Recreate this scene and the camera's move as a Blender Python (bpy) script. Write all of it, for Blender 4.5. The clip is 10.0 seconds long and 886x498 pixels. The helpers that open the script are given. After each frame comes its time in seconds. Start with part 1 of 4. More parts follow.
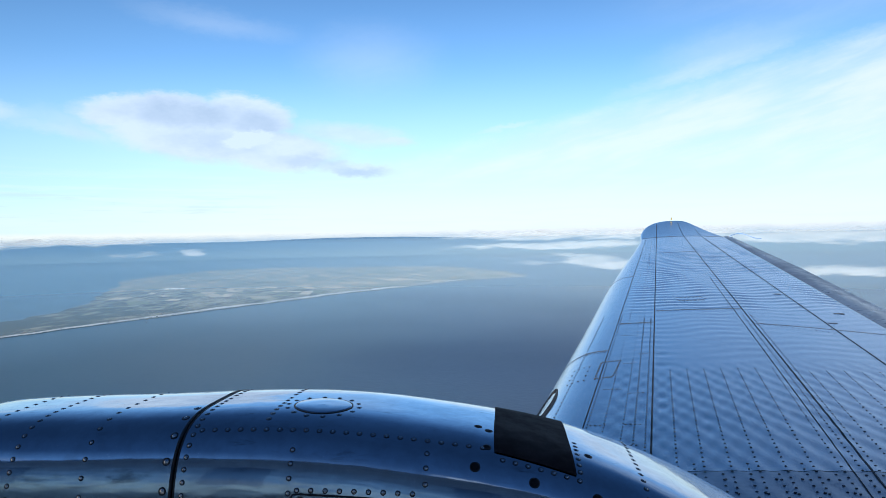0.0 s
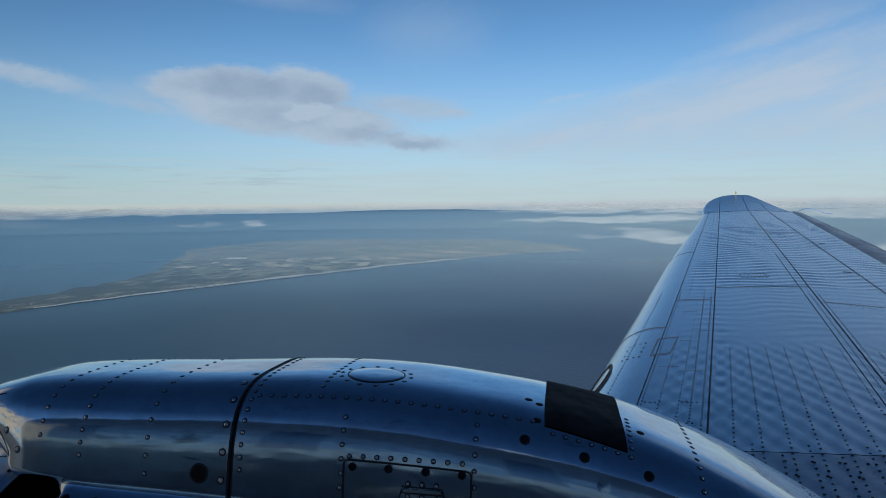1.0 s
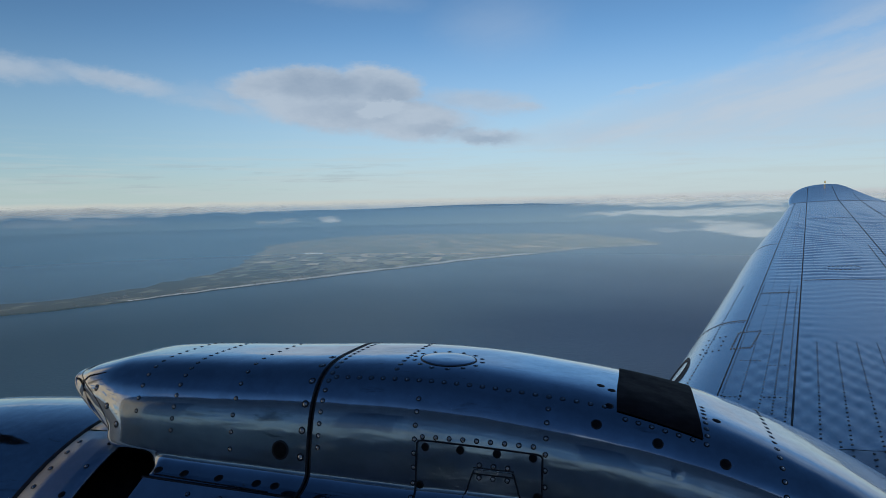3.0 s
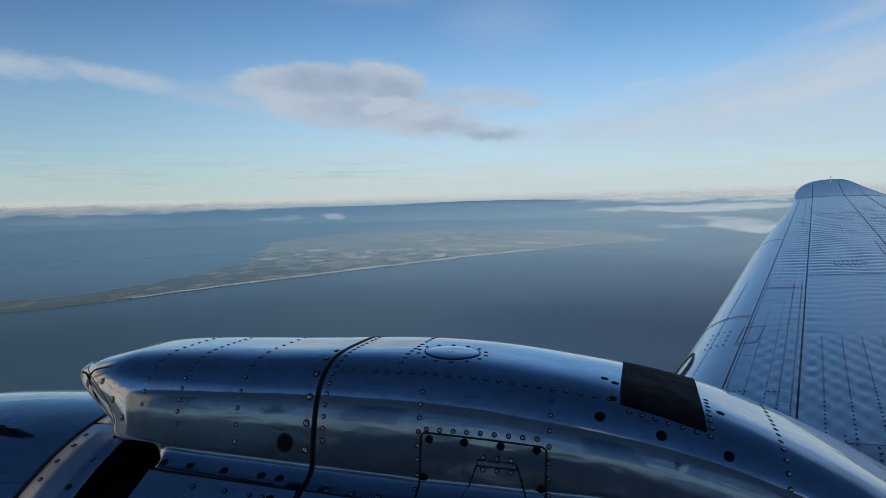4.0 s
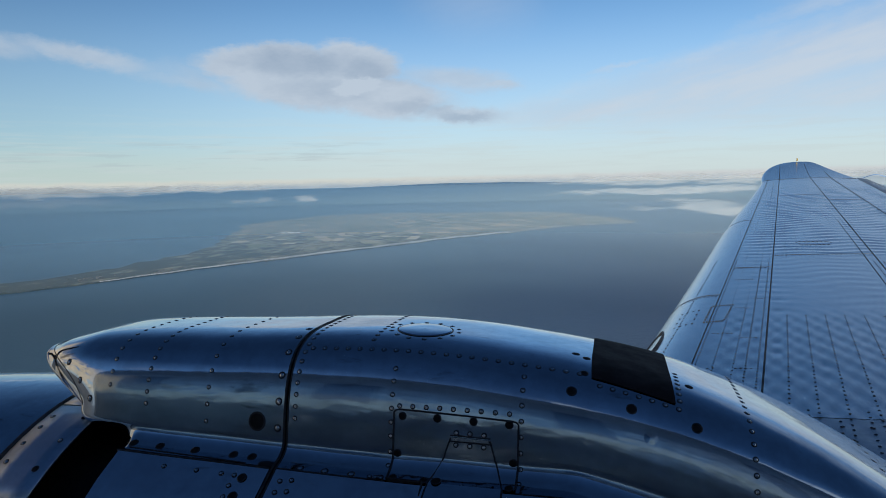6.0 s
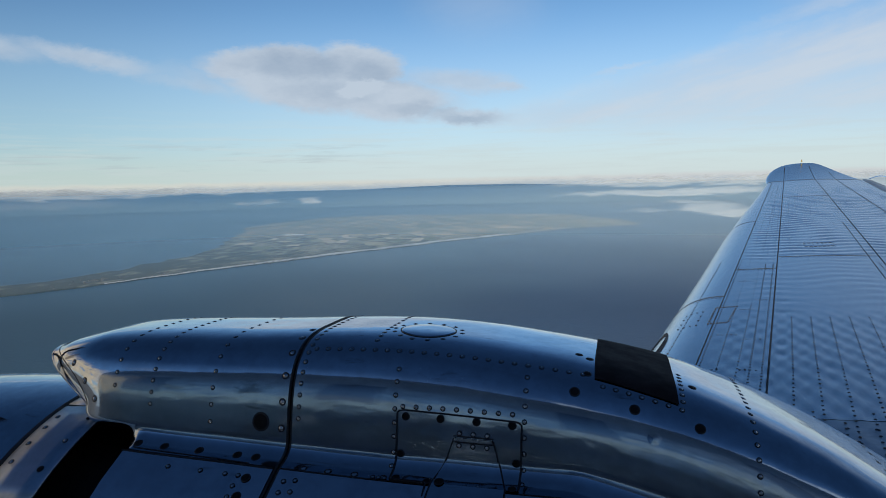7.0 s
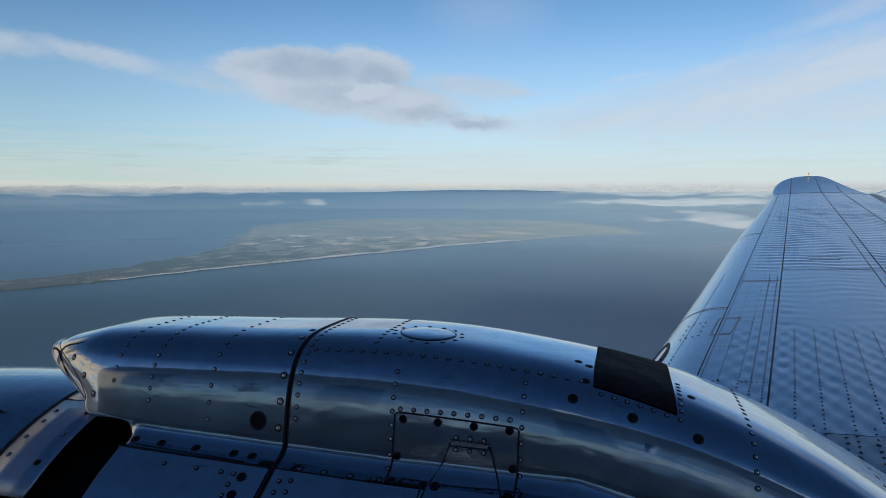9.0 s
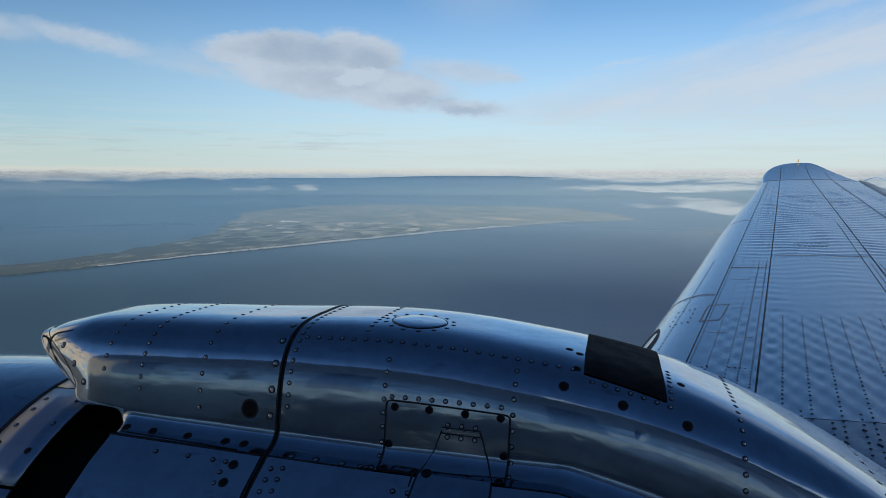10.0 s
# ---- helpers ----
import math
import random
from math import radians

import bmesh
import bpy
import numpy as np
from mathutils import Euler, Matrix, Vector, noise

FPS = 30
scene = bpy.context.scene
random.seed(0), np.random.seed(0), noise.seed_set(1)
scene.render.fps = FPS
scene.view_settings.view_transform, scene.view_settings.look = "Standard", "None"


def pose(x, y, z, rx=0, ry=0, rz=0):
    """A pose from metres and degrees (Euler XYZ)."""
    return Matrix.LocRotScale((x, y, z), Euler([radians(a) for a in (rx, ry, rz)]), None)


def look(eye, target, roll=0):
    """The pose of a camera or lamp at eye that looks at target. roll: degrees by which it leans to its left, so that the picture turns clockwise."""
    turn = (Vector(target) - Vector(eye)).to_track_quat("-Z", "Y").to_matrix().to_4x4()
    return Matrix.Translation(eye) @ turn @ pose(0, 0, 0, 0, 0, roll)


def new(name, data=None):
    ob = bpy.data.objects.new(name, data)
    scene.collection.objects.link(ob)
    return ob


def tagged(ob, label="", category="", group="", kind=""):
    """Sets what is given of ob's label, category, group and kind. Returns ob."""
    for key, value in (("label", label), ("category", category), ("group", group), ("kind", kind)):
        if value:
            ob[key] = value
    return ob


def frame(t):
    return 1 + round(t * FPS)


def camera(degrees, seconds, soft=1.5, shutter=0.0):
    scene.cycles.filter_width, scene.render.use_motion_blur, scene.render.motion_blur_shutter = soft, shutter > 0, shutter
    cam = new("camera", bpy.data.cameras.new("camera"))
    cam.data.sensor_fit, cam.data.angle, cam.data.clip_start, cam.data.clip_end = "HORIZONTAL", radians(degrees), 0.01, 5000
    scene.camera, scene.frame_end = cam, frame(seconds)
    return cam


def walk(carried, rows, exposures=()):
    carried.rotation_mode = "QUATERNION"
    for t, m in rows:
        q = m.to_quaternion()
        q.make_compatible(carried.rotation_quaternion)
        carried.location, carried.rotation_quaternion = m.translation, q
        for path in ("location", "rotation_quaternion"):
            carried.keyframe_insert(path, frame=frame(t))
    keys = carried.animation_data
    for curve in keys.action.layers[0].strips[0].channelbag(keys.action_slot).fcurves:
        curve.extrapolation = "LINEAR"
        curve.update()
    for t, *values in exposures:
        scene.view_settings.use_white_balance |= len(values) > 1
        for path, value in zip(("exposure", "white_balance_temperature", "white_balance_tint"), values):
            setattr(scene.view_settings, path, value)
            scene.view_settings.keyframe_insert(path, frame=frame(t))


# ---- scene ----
# Path: seconds, place, yaw, pitch, lean.
PATH = [
    (0, -0.0152, 0.0959, 0.0086, 5.7911, -0.8378, -0.9881),
    (0.5, -0.0132, 0.1008, 0.0110, 8.1767, -2.8433, -1.6604),
    (1, -0.0089, 0.0992, 0.0084, 10.4948, -3.0688, -0.5475),
    (1.5, -0.0085, 0.0961, 0.0027, 11.5542, -2.2066, -0.1993),
    (2, -0.0087, 0.0903, -0.0004, 14.2134, -2.1343, 0.5131),
    (2.5, -0.0049, 0.0842, -0.0051, 15.9561, -3.1442, -0.6267),
    (4, 0.0005, 0.0784, -0.0161, 16.9368, -3.7167, -1.2781),
    (4.5, 0.0018, 0.0843, -0.0198, 15.7888, -4.4736, -1.4340),
    (5, 0.0022, 0.0815, -0.0236, 15.0433, -4.7698, -1.2631),
    (5.5, -0.0003, 0.0820, -0.0261, 14.6105, -5.2862, -1.1938),
    (7, 0.0026, 0.0787, -0.0298, 15.0446, -5.0707, -1.2688),
    (7.5, 0.0030, 0.0787, -0.0318, 15.0023, -5.0442, -1.2170),
    (8, 0.0051, 0.0777, -0.0360, 15.4836, -4.6935, -0.6828),
    (8.5, 0.0056, 0.0812, -0.0351, 15.2974, -4.6254, -0.3543),
    (9, 0.0082, 0.0812, -0.0328, 15.4101, -4.6817, 0.0708),
    (9.5, 0.0078, 0.0810, -0.0309, 14.9506, -4.9582, 0.0603),
    (10, 0.0064, 0.0829, -0.0282, 14.6558, -5.8632, 0.1910),
]


def posed(x, y, z, yaw, pitch, lean):
    a, b = radians(yaw), radians(pitch)
    ahead = Vector((-math.sin(a) * math.cos(b), math.cos(a) * math.cos(b), math.sin(b)))
    return look((x, y, z), Vector((x, y, z)) + ahead, lean)


cam = camera(66.0, 10.0, soft=0.85)
EXPOSURES = [(0, 0.70, 5900, 9), (0.3, 0.38, 5750, 9), (0.6, -0.06, 5760, 5), (1, -0.14, 5860, 6), (2.5, -0.11, 6090, 8), (5, 0.03, 6250, 9), (7, 0.1, 6300, 9), (10, 0.12, 6300, 9)]
walk(cam, [(row[0], posed(*row[1:])) for row in PATH], EXPOSURES)

# ---- light: a low sun behind the aircraft's other side, and the sky with its clouds ----
SUN_EL, SUN_AZ = 27.0, 186.0   # azimuth clockwise from +y
SEA_Z = -100.0


def sun_way():
    a, e = radians(SUN_AZ), radians(SUN_EL)
    return Vector((math.sin(a) * math.cos(e), math.cos(a) * math.cos(e), math.sin(e)))


sun = new("sun", bpy.data.lights.new("sun", "SUN"))
sun.data.energy, sun.data.angle, sun.data.color = 2.6, radians(0.6), (1.0, 0.90, 0.76)
sun.matrix_world = look(sun_way() * 50, (0, 0, 0))


class Nodes:
    """A short way to write node trees."""

    def __init__(self, tree):
        self.tree = tree
        tree.nodes.clear()

    def add(self, kind, **settings):
        node = self.tree.nodes.new(kind)
        for key, value in settings.items():
            setattr(node, key, value)
        return node

    def link(self, value, socket):
        if isinstance(value, bpy.types.NodeSocket):
            self.tree.links.new(value, socket)
        else:
            if socket.type == "RGBA" and len(value) == 3:
                value = (*value, 1)
            socket.default_value = value

    def math(self, op, a, b=0.0, c=0.0, clamp=False):
        node = self.add("ShaderNodeMath", operation=op, use_clamp=clamp)
        for value, socket in zip((a, b, c), node.inputs):
            self.link(value, socket)
        return node.outputs[0]

    def ramp(self, value, low, high, to_low=0.0, to_high=1.0):
        node = self.add("ShaderNodeMapRange", interpolation_type="SMOOTHSTEP")
        for v, socket in zip((value, low, high, to_low, to_high), node.inputs):
            self.link(v, socket)
        return node.outputs[0]

    def xyz(self, x, y, z):
        node = self.add("ShaderNodeCombineXYZ")
        for v, socket in zip((x, y, z), node.inputs):
            self.link(v, socket)
        return node.outputs[0]

    def noise(self, vector, scale, detail=5, rough=0.55, lacun=2.0, distort=0.0):
        node = self.add("ShaderNodeTexNoise")
        self.link(vector, node.inputs["Vector"])
        node.inputs["Scale"].default_value, node.inputs["Detail"].default_value = scale, detail
        node.inputs["Roughness"].default_value, node.inputs["Lacunarity"].default_value = rough, lacun
        node.inputs["Distortion"].default_value = distort
        return node.outputs["Fac"]

    def mix(self, fac, a, b):
        node = self.add("ShaderNodeMix", data_type="RGBA")
        for v, socket in zip((fac, a, b), (node.inputs[0], node.inputs[6], node.inputs[7])):
            self.link(v, socket)
        return node.outputs[2]


def make_sky():
    world = bpy.data.worlds.new("sky")
    scene.world = world
    world.use_nodes = True
    n = Nodes(world.node_tree)
    sky = n.add("ShaderNodeTexSky", sky_type="NISHITA", sun_disc=False, sun_elevation=radians(SUN_EL),
                sun_rotation=radians(SUN_AZ), altitude=600, air_density=1.0, dust_density=0.3, ozone_density=3.0)
    way = n.add("ShaderNodeTexCoord").outputs["Generated"]
    split = n.add("ShaderNodeSeparateXYZ")
    n.link(way, split.inputs[0])
    dx, dy, dz = split.outputs
    az = n.math("MULTIPLY", n.math("ARCTAN2", dx, dy), 57.2958)
    el = n.math("MULTIPLY", n.math("ARCSINE", dz), 57.2958)
    flat = n.xyz(n.math("MULTIPLY", az, 0.1), n.math("MULTIPLY", el, 0.22), 0.0)
    fine = n.noise(flat, 2.2, 7, 0.6)
    warp = lambda seed, scale, much: n.math("MULTIPLY", n.math("SUBTRACT", n.noise(n.xyz(n.math("MULTIPLY", az, 0.1), n.math("MULTIPLY", el, 0.2), seed), scale, 8, 0.66), 0.5), much)
    wa = n.math("ADD", az, n.math("ADD", warp(4.0, 2.2, 2.6), warp(14.0, 9.0, 1.3)))
    we = n.math("ADD", el, n.math("ADD", warp(9.0, 2.2, 1.1), warp(19.0, 9.0, 0.9)))

    def blob(a, e, ra, re, tilt=0.0, hard=0.45):
        """1 in the middle of a cloud, 0 past its edge."""
        c, s = math.cos(radians(tilt)), math.sin(radians(tilt))
        u, v = n.math("SUBTRACT", wa, a), n.math("SUBTRACT", we, e)
        p = n.math("DIVIDE", n.math("ADD", n.math("MULTIPLY", u, c), n.math("MULTIPLY", v, s)), ra)
        q = n.math("DIVIDE", n.math("SUBTRACT", n.math("MULTIPLY", v, c), n.math("MULTIPLY", u, s)), re)
        far = n.math("SQRT", n.math("ADD", n.math("MULTIPLY", p, p), n.math("MULTIPLY", q, q)))
        return n.ramp(far, 1.0, hard, 0.0, 1.0)

    def union(*masks):
        out = masks[0]
        for m in masks[1:]:
            out = n.math("MAXIMUM", out, m)
        return out

    def share(mask, k):
        return n.math("MULTIPLY", mask, k)

    # the one large grey cloud: two humps, a long flat foot, a tail and a thin spur
    body = union(blob(-28.6, 10.1, 6.6, 1.75, 3, 0.62), blob(-21.3, 10.1, 4.4, 1.95, -8, 0.62), blob(-25.5, 9.4, 8.6, 1.9, -3, 0.6), blob(-25.8, 8.2, 8.0, 2.2, -7, 0.55),
                 blob(-19.6, 7.4, 7.4, 2.2, -6, 0.5), share(blob(-13.4, 5.9, 5.4, 1.05, -4, 0.3), 0.9), share(blob(-13.2, 8.7, 7.0, 1.35, -5, 0.2), 0.75),
                 share(blob(-16.5, 7.2, 6.0, 2.0, -12, 0.2), 0.55), share(blob(-33.6, 8.6, 4.2, 1.3, -22, 0.1), 0.4), share(blob(-9.6, 8.3, 3.0, 0.6, -4, 0.2), 0.8))
    thick = union(blob(-26.5, 10.0, 7.6, 1.7, -2, 0.15), blob(-20.8, 9.6, 4.6, 1.8, -8, 0.15), share(blob(-17.0, 6.6, 6.0, 0.9, -5, 0.1), 0.75), blob(-12.8, 5.7, 3.6, 0.6, -4, 0.1), share(blob(-24.0, 8.0, 8.0, 1.5, -8, 0.1), 0.55))
    gap_lit = share(blob(-21.4, 8.2, 2.4, 0.8, 10, 0.1), 1.3)
    strip = share(union(blob(-42.0, 10.0, 7.6, 1.05, -9, 0.15), blob(-50.5, 10.6, 8.5, 1.4, -5, 0.2), share(blob(-35.5, 8.5, 5.0, 0.7, -9, 0.1), 0.45)), 0.78)
    slant = n.xyz(n.math("ADD", n.math("MULTIPLY", az, 0.06), n.math("MULTIPLY", el, 0.03)), n.math("ADD", n.math("MULTIPLY", el, 0.30), n.math("MULTIPLY", az, -0.075)), 2.0)
    veil_noise = n.ramp(n.noise(slant, 1.7, 8, 0.58), 0.30, 0.70)
    # the veil's upper edge climbs to one side; below it the whole sky is milky
    over_edge = n.math("SUBTRACT", we, n.math("ADD", n.math("MULTIPLY", wa, 0.21), 8.6))
    milky = n.math("MULTIPLY", n.math("MULTIPLY", n.ramp(over_edge, 0.9, -1.4), n.ramp(el, 2.0, 6.0)), n.ramp(wa, -15.0, 4.0, 0.0, 0.92))
    # the last two patches, mostly out of view, are added to brighten wing and nacelle
    veil_zone = union(milky, blob(27.0, 9.6, 18.0, 5.4, 12, 0.3), share(blob(-3.0, 6.0, 11.0, 2.0, 5, 0.15), 0.95), share(blob(15.0, 12.6, 10.0, 1.1, 14, 0.1), 0.5),
                      share(blob(-0.5, 9.1, 4.0, 0.4, 10, 0.1), 0.45), blob(48.0, 9.0, 30.0, 8.0, 4, 0.2), share(blob(34.0, 22.0, 30.0, 9.0, 8, 0.1), 0.42))
    veil = n.math("MULTIPLY", veil_zone, n.math("ADD", n.math("MULTIPLY", veil_noise, 0.42), 0.48, clamp=True))
    streak = n.noise(n.xyz(n.math("MULTIPLY", az, 0.06), n.math("MULTIPLY", el, 0.9), 7.0), 2.0, 6, 0.6)
    low = n.math("MULTIPLY", n.math("MULTIPLY", n.ramp(streak, 0.44, 0.66), n.ramp(el, 7.0, 3.0)), 0.45)
    bars = n.math("MULTIPLY", n.math("MULTIPLY", n.ramp(n.noise(n.xyz(n.math("MULTIPLY", az, 0.09), n.math("MULTIPLY", el, 1.3), 12.0), 2.0, 6, 0.6), 0.50, 0.66), n.ramp(az, -14.0, -26.0)),
                  n.math("MULTIPLY", n.ramp(el, 4.6, 3.2), n.math("MULTIPLY", n.ramp(el, 1.2, 2.2), 0.42)))
    high = union(share(blob(-11.5, 14.6, 7.5, 4.0, 0, 0.0), 0.22), share(blob(17.0, 14.0, 9.0, 2.2, 8, 0.0), 0.30), share(blob(-24.0, 17.0, 9.0, 1.4, -6, 0.0), 0.2))
    # warm broken cloud out of view behind and ahead, added for the metal's reflections
    over = n.math("MULTIPLY", n.ramp(n.noise(way, 3.2, 7, 0.6), 0.52, 0.68), n.ramp(dy, 0.2, -0.3, 0.0, 0.22))
    over = n.math("MULTIPLY", over, n.math("MULTIPLY", n.ramp(el, 1.0, 6.0), n.ramp(el, 34.0, 24.0)))
    puff = n.noise(n.xyz(n.math("MULTIPLY", az, 0.1), n.math("MULTIPLY", el, 0.16), 3.0), 1.6, 7, 0.6)
    ahead = n.math("MULTIPLY", n.ramp(puff, 0.36, 0.50), n.math("MULTIPLY", n.math("MULTIPLY", n.ramp(wa, -56.0, -64.0), n.ramp(wa, -135.0, -115.0)), n.math("MULTIPLY", n.ramp(we, 24.0, 16.0), n.ramp(el, 0.0, 2.0))))
    over = n.math("MAXIMUM", over, ahead)
    tone = n.math("ADD", n.math("MULTIPLY", n.math("SUBTRACT", fine, 0.5), 1.5), n.math("ADD", n.math("MULTIPLY", thick, -0.75), n.math("ADD", gap_lit, 0.95)), clamp=True)
    grey_cloud = n.mix(tone, (0.48, 0.585, 0.73), (0.75, 0.84, 0.95))
    pale_cloud = n.mix(veil_noise, (0.75, 0.83, 0.95), (0.87, 0.92, 0.99))
    warm_cloud = n.mix(fine, (0.5, 0.4, 0.3), (2.1, 1.5, 0.9))

    air = n.add("ShaderNodeVectorMath", operation="SCALE")
    n.link(sky.outputs[0], air.inputs[0])
    air.inputs["Scale"].default_value = 0.100
    tint = n.add("ShaderNodeVectorMath", operation="MULTIPLY")
    n.link(air.outputs[0], tint.inputs[0])
    tint.inputs[1].default_value = (0.82, 0.985, 1.045)
    # the clear air overhead is deeper than low down
    deep = n.add("ShaderNodeVectorMath", operation="MULTIPLY")
    n.link(tint.outputs[0], deep.inputs[0])
    n.link(n.mix(n.ramp(n.math("SUBTRACT", el, n.ramp(dy, 0.1, -0.6, 0.0, 14.0)), 9.0, 36.0), (1.0, 1.0, 1.0), (0.31, 0.38, 0.46)), deep.inputs[1])
    side = n.add("ShaderNodeVectorMath", operation="SCALE")
    n.link(deep.outputs[0], side.inputs[0])
    n.link(n.ramp(az, -24.0, -52.0, 1.0, 0.88), side.inputs["Scale"])
    colour = side.outputs[0]
    # haze that pales the lowest sky
    clearer = n.ramp(az, -18.0, -52.0, 1.0, 0.72)
    colour = n.mix(n.math("MULTIPLY", n.ramp(el, 15.0, 1.0, 0.0, 0.66), clearer), colour, n.mix(n.ramp(az, -15.0, -50.0), (0.55, 0.62, 0.665), (0.43, 0.54, 0.58)))
    colour = n.mix(n.ramp(el, 4.5, 1.0, 0.0, 0.65), colour, n.mix(n.ramp(az, -15.0, -45.0), (0.58, 0.64, 0.63), (0.51, 0.585, 0.545)))
    for mask, paint in ((high, pale_cloud), (low, (0.84, 0.94, 0.93)), (bars, (0.60, 0.70, 0.74)), (veil, pale_cloud), (strip, grey_cloud), (body, grey_cloud), (over, warm_cloud)):
        paint_scaled = n.add("ShaderNodeVectorMath", operation="SCALE")
        n.link(paint, paint_scaled.inputs[0])
        paint_scaled.inputs["Scale"].default_value = 0.66
        colour = n.mix(n.math("MULTIPLY", mask, 0.92), colour, paint_scaled.outputs[0])
    # the far cloud bank on the horizon
    edge = n.math("MULTIPLY", n.math("SUBTRACT", n.noise(n.xyz(n.math("MULTIPLY", az, 0.25), n.math("MULTIPLY", el, 0.6), 1.0), 2.0, 6, 0.6), 0.5), 0.5)
    bank = n.ramp(n.math("ADD", el, n.math("MULTIPLY", edge, 0.7)), 0.98, 0.62)
    bank_tone = n.mix(n.ramp(n.math("ADD", el, n.math("MULTIPLY", edge, 2.0)), 0.0, 0.75), (0.42, 0.46, 0.49), n.mix(n.ramp(az, -30.0, 5.0), (0.61, 0.61, 0.55), (0.57, 0.58, 0.575)))
    colour = n.mix(n.math("MULTIPLY", bank, 0.92), colour, bank_tone)
    back = n.add("ShaderNodeBackground")
    n.link(colour, back.inputs[0])
    back.inputs[1].default_value = 1.0
    out = n.add("ShaderNodeOutputWorld")
    n.tree.links.new(back.outputs[0], out.inputs[0])


make_sky()


# ---- materials ----
def material(name):
    mat = bpy.data.materials.new(name)
    mat.use_nodes = True
    n = Nodes(mat.node_tree)
    shader = n.add("ShaderNodeBsdfPrincipled")
    out = n.add("ShaderNodeOutputMaterial")
    n.tree.links.new(shader.outputs[0], out.inputs[0])
    return mat, n, shader.inputs


def bump(n, height, strength, distance, sockets):
    node = n.add("ShaderNodeBump")
    node.inputs["Strength"].default_value, node.inputs["Distance"].default_value = strength, distance
    n.link(height, node.inputs["Height"])
    n.link(node.outputs[0], sockets["Normal"])


def place(n):
    return n.add("ShaderNodeTexCoord").outputs["Object"]


def aluminium(name, light, dark, rough_low, rough_high, dents=0.002, dirt=0.65, bare=1.0):
    mat, n, s = material(name)
    p = place(n)
    blotch = n.noise(p, 5.0, 6, 0.6)
    stain = n.noise(p, 38.0, 4, 0.65)
    stretch = n.add("ShaderNodeMapping")
    stretch.inputs["Scale"].default_value = (6, 90, 90)
    n.link(p, stretch.inputs[0])
    grain = n.noise(stretch.outputs[0], 3.0, 4, 0.6)
    wear = n.math("ADD", n.math("MULTIPLY", blotch, 0.6), n.math("MULTIPLY", stain, 0.4))
    skin = n.mix(n.ramp(wear, 0.38, 0.62), dark, light)
    drawn = n.add("ShaderNodeMapping")
    drawn.inputs["Scale"].default_value = (5, 22, 22)
    n.link(p, drawn.inputs[0])
    smear = n.math("MULTIPLY", n.ramp(n.noise(drawn.outputs[0], 1.3, 6, 0.65, 2.2, 0.6), 0.56, 0.70), n.ramp(blotch, 0.45, 0.60))
    skin = n.mix(n.math("MULTIPLY", smear, dirt), skin, tuple(c * 0.35 for c in dark))
    n.link(skin, s["Base Color"])
    s["Metallic"].default_value = bare
    mixed = n.math("ADD", n.math("MULTIPLY", n.ramp(wear, 0.35, 0.65), -0.6), n.math("MULTIPLY", grain, 0.35), clamp=True)
    n.link(n.ramp(n.math("ADD", mixed, 0.3), 0.2, 0.9, rough_low, rough_high), s["Roughness"])
    height = n.math("ADD", n.noise(p, 7.0, 2, 0.5), n.math("MULTIPLY", n.noise(p, 26.0, 3, 0.5), 0.12))
    bump(n, height, 0.5, dents, s)
    return mat


def plain(name, colour, rough=0.6, metal=0.0, vary=0.35, scale=40.0, gloss=0.5):
    mat, n, s = material(name)
    s["Specular IOR Level"].default_value = gloss
    p = place(n)
    mark = n.math("ADD", n.math("MULTIPLY", n.noise(p, scale, 5, 0.6), 0.6), n.math("MULTIPLY", n.noise(p, scale * 0.15, 3), 0.4))
    dull = tuple(c * (1 - vary) for c in colour)
    n.link(n.mix(n.ramp(mark, 0.35, 0.65), dull, colour), s["Base Color"])
    n.link(n.ramp(mark, 0.3, 0.7, min(rough + 0.12, 1), max(rough - 0.1, 0.05)), s["Roughness"])
    s["Metallic"].default_value = metal
    bump(n, n.noise(p, scale * 3, 3), 0.25, 0.001, s)
    return mat


POLISHED = aluminium("polished_aluminium", (0.43, 0.50, 0.58), (0.345, 0.40, 0.47), 0.07, 0.14, 0.0027, 0.80)
HULL_SKIN = aluminium("hull_aluminium", (0.535, 0.565, 0.575), (0.46, 0.49, 0.50), 0.07, 0.13, 0.024, 0.3, 0.62)
DULLED = aluminium("dulled_aluminium", (0.55, 0.61, 0.69), (0.43, 0.48, 0.56), 0.17, 0.30, 0.0016)
WING_SKIN = aluminium("wing_aluminium", (0.52, 0.57, 0.62), (0.50, 0.55, 0.60), 0.25, 0.28, 0.0006, 0.08)
CENTRE_SKIN = aluminium("centre_section_aluminium", (0.40, 0.43, 0.47), (0.32, 0.35, 0.39), 0.3, 0.42, 0.001)
FLAP_SKIN = aluminium("flap_aluminium", (0.50, 0.57, 0.66), (0.41, 0.47, 0.56), 0.36, 0.48, 0.001, 0.5)
RIVET_METAL = plain("rivet_metal", (0.50, 0.52, 0.55), 0.20, 1.0, 0.3, 200)
RIVET_DARK = plain("weathered_rivet", (0.020, 0.035, 0.062), 0.5, 0.0, 0.4, 200)
SEAM_BLACK = plain("seam_sealant", (0.013, 0.018, 0.028), 0.6)
# near-black colour stands in for the shade inside gaps, duct and cowling
VOID_BLACK = plain("dark_void", (0.012, 0.012, 0.014), 0.9)
PATCH_BLACK = plain("black_patch_paint", (0.018, 0.015, 0.018), 0.75, 0.0, 0.4, 25, 0.12)
FASTENER = plain("dark_fastener", (0.014, 0.014, 0.017), 0.6, 0.2, 0.35, 40.0, 0.2)
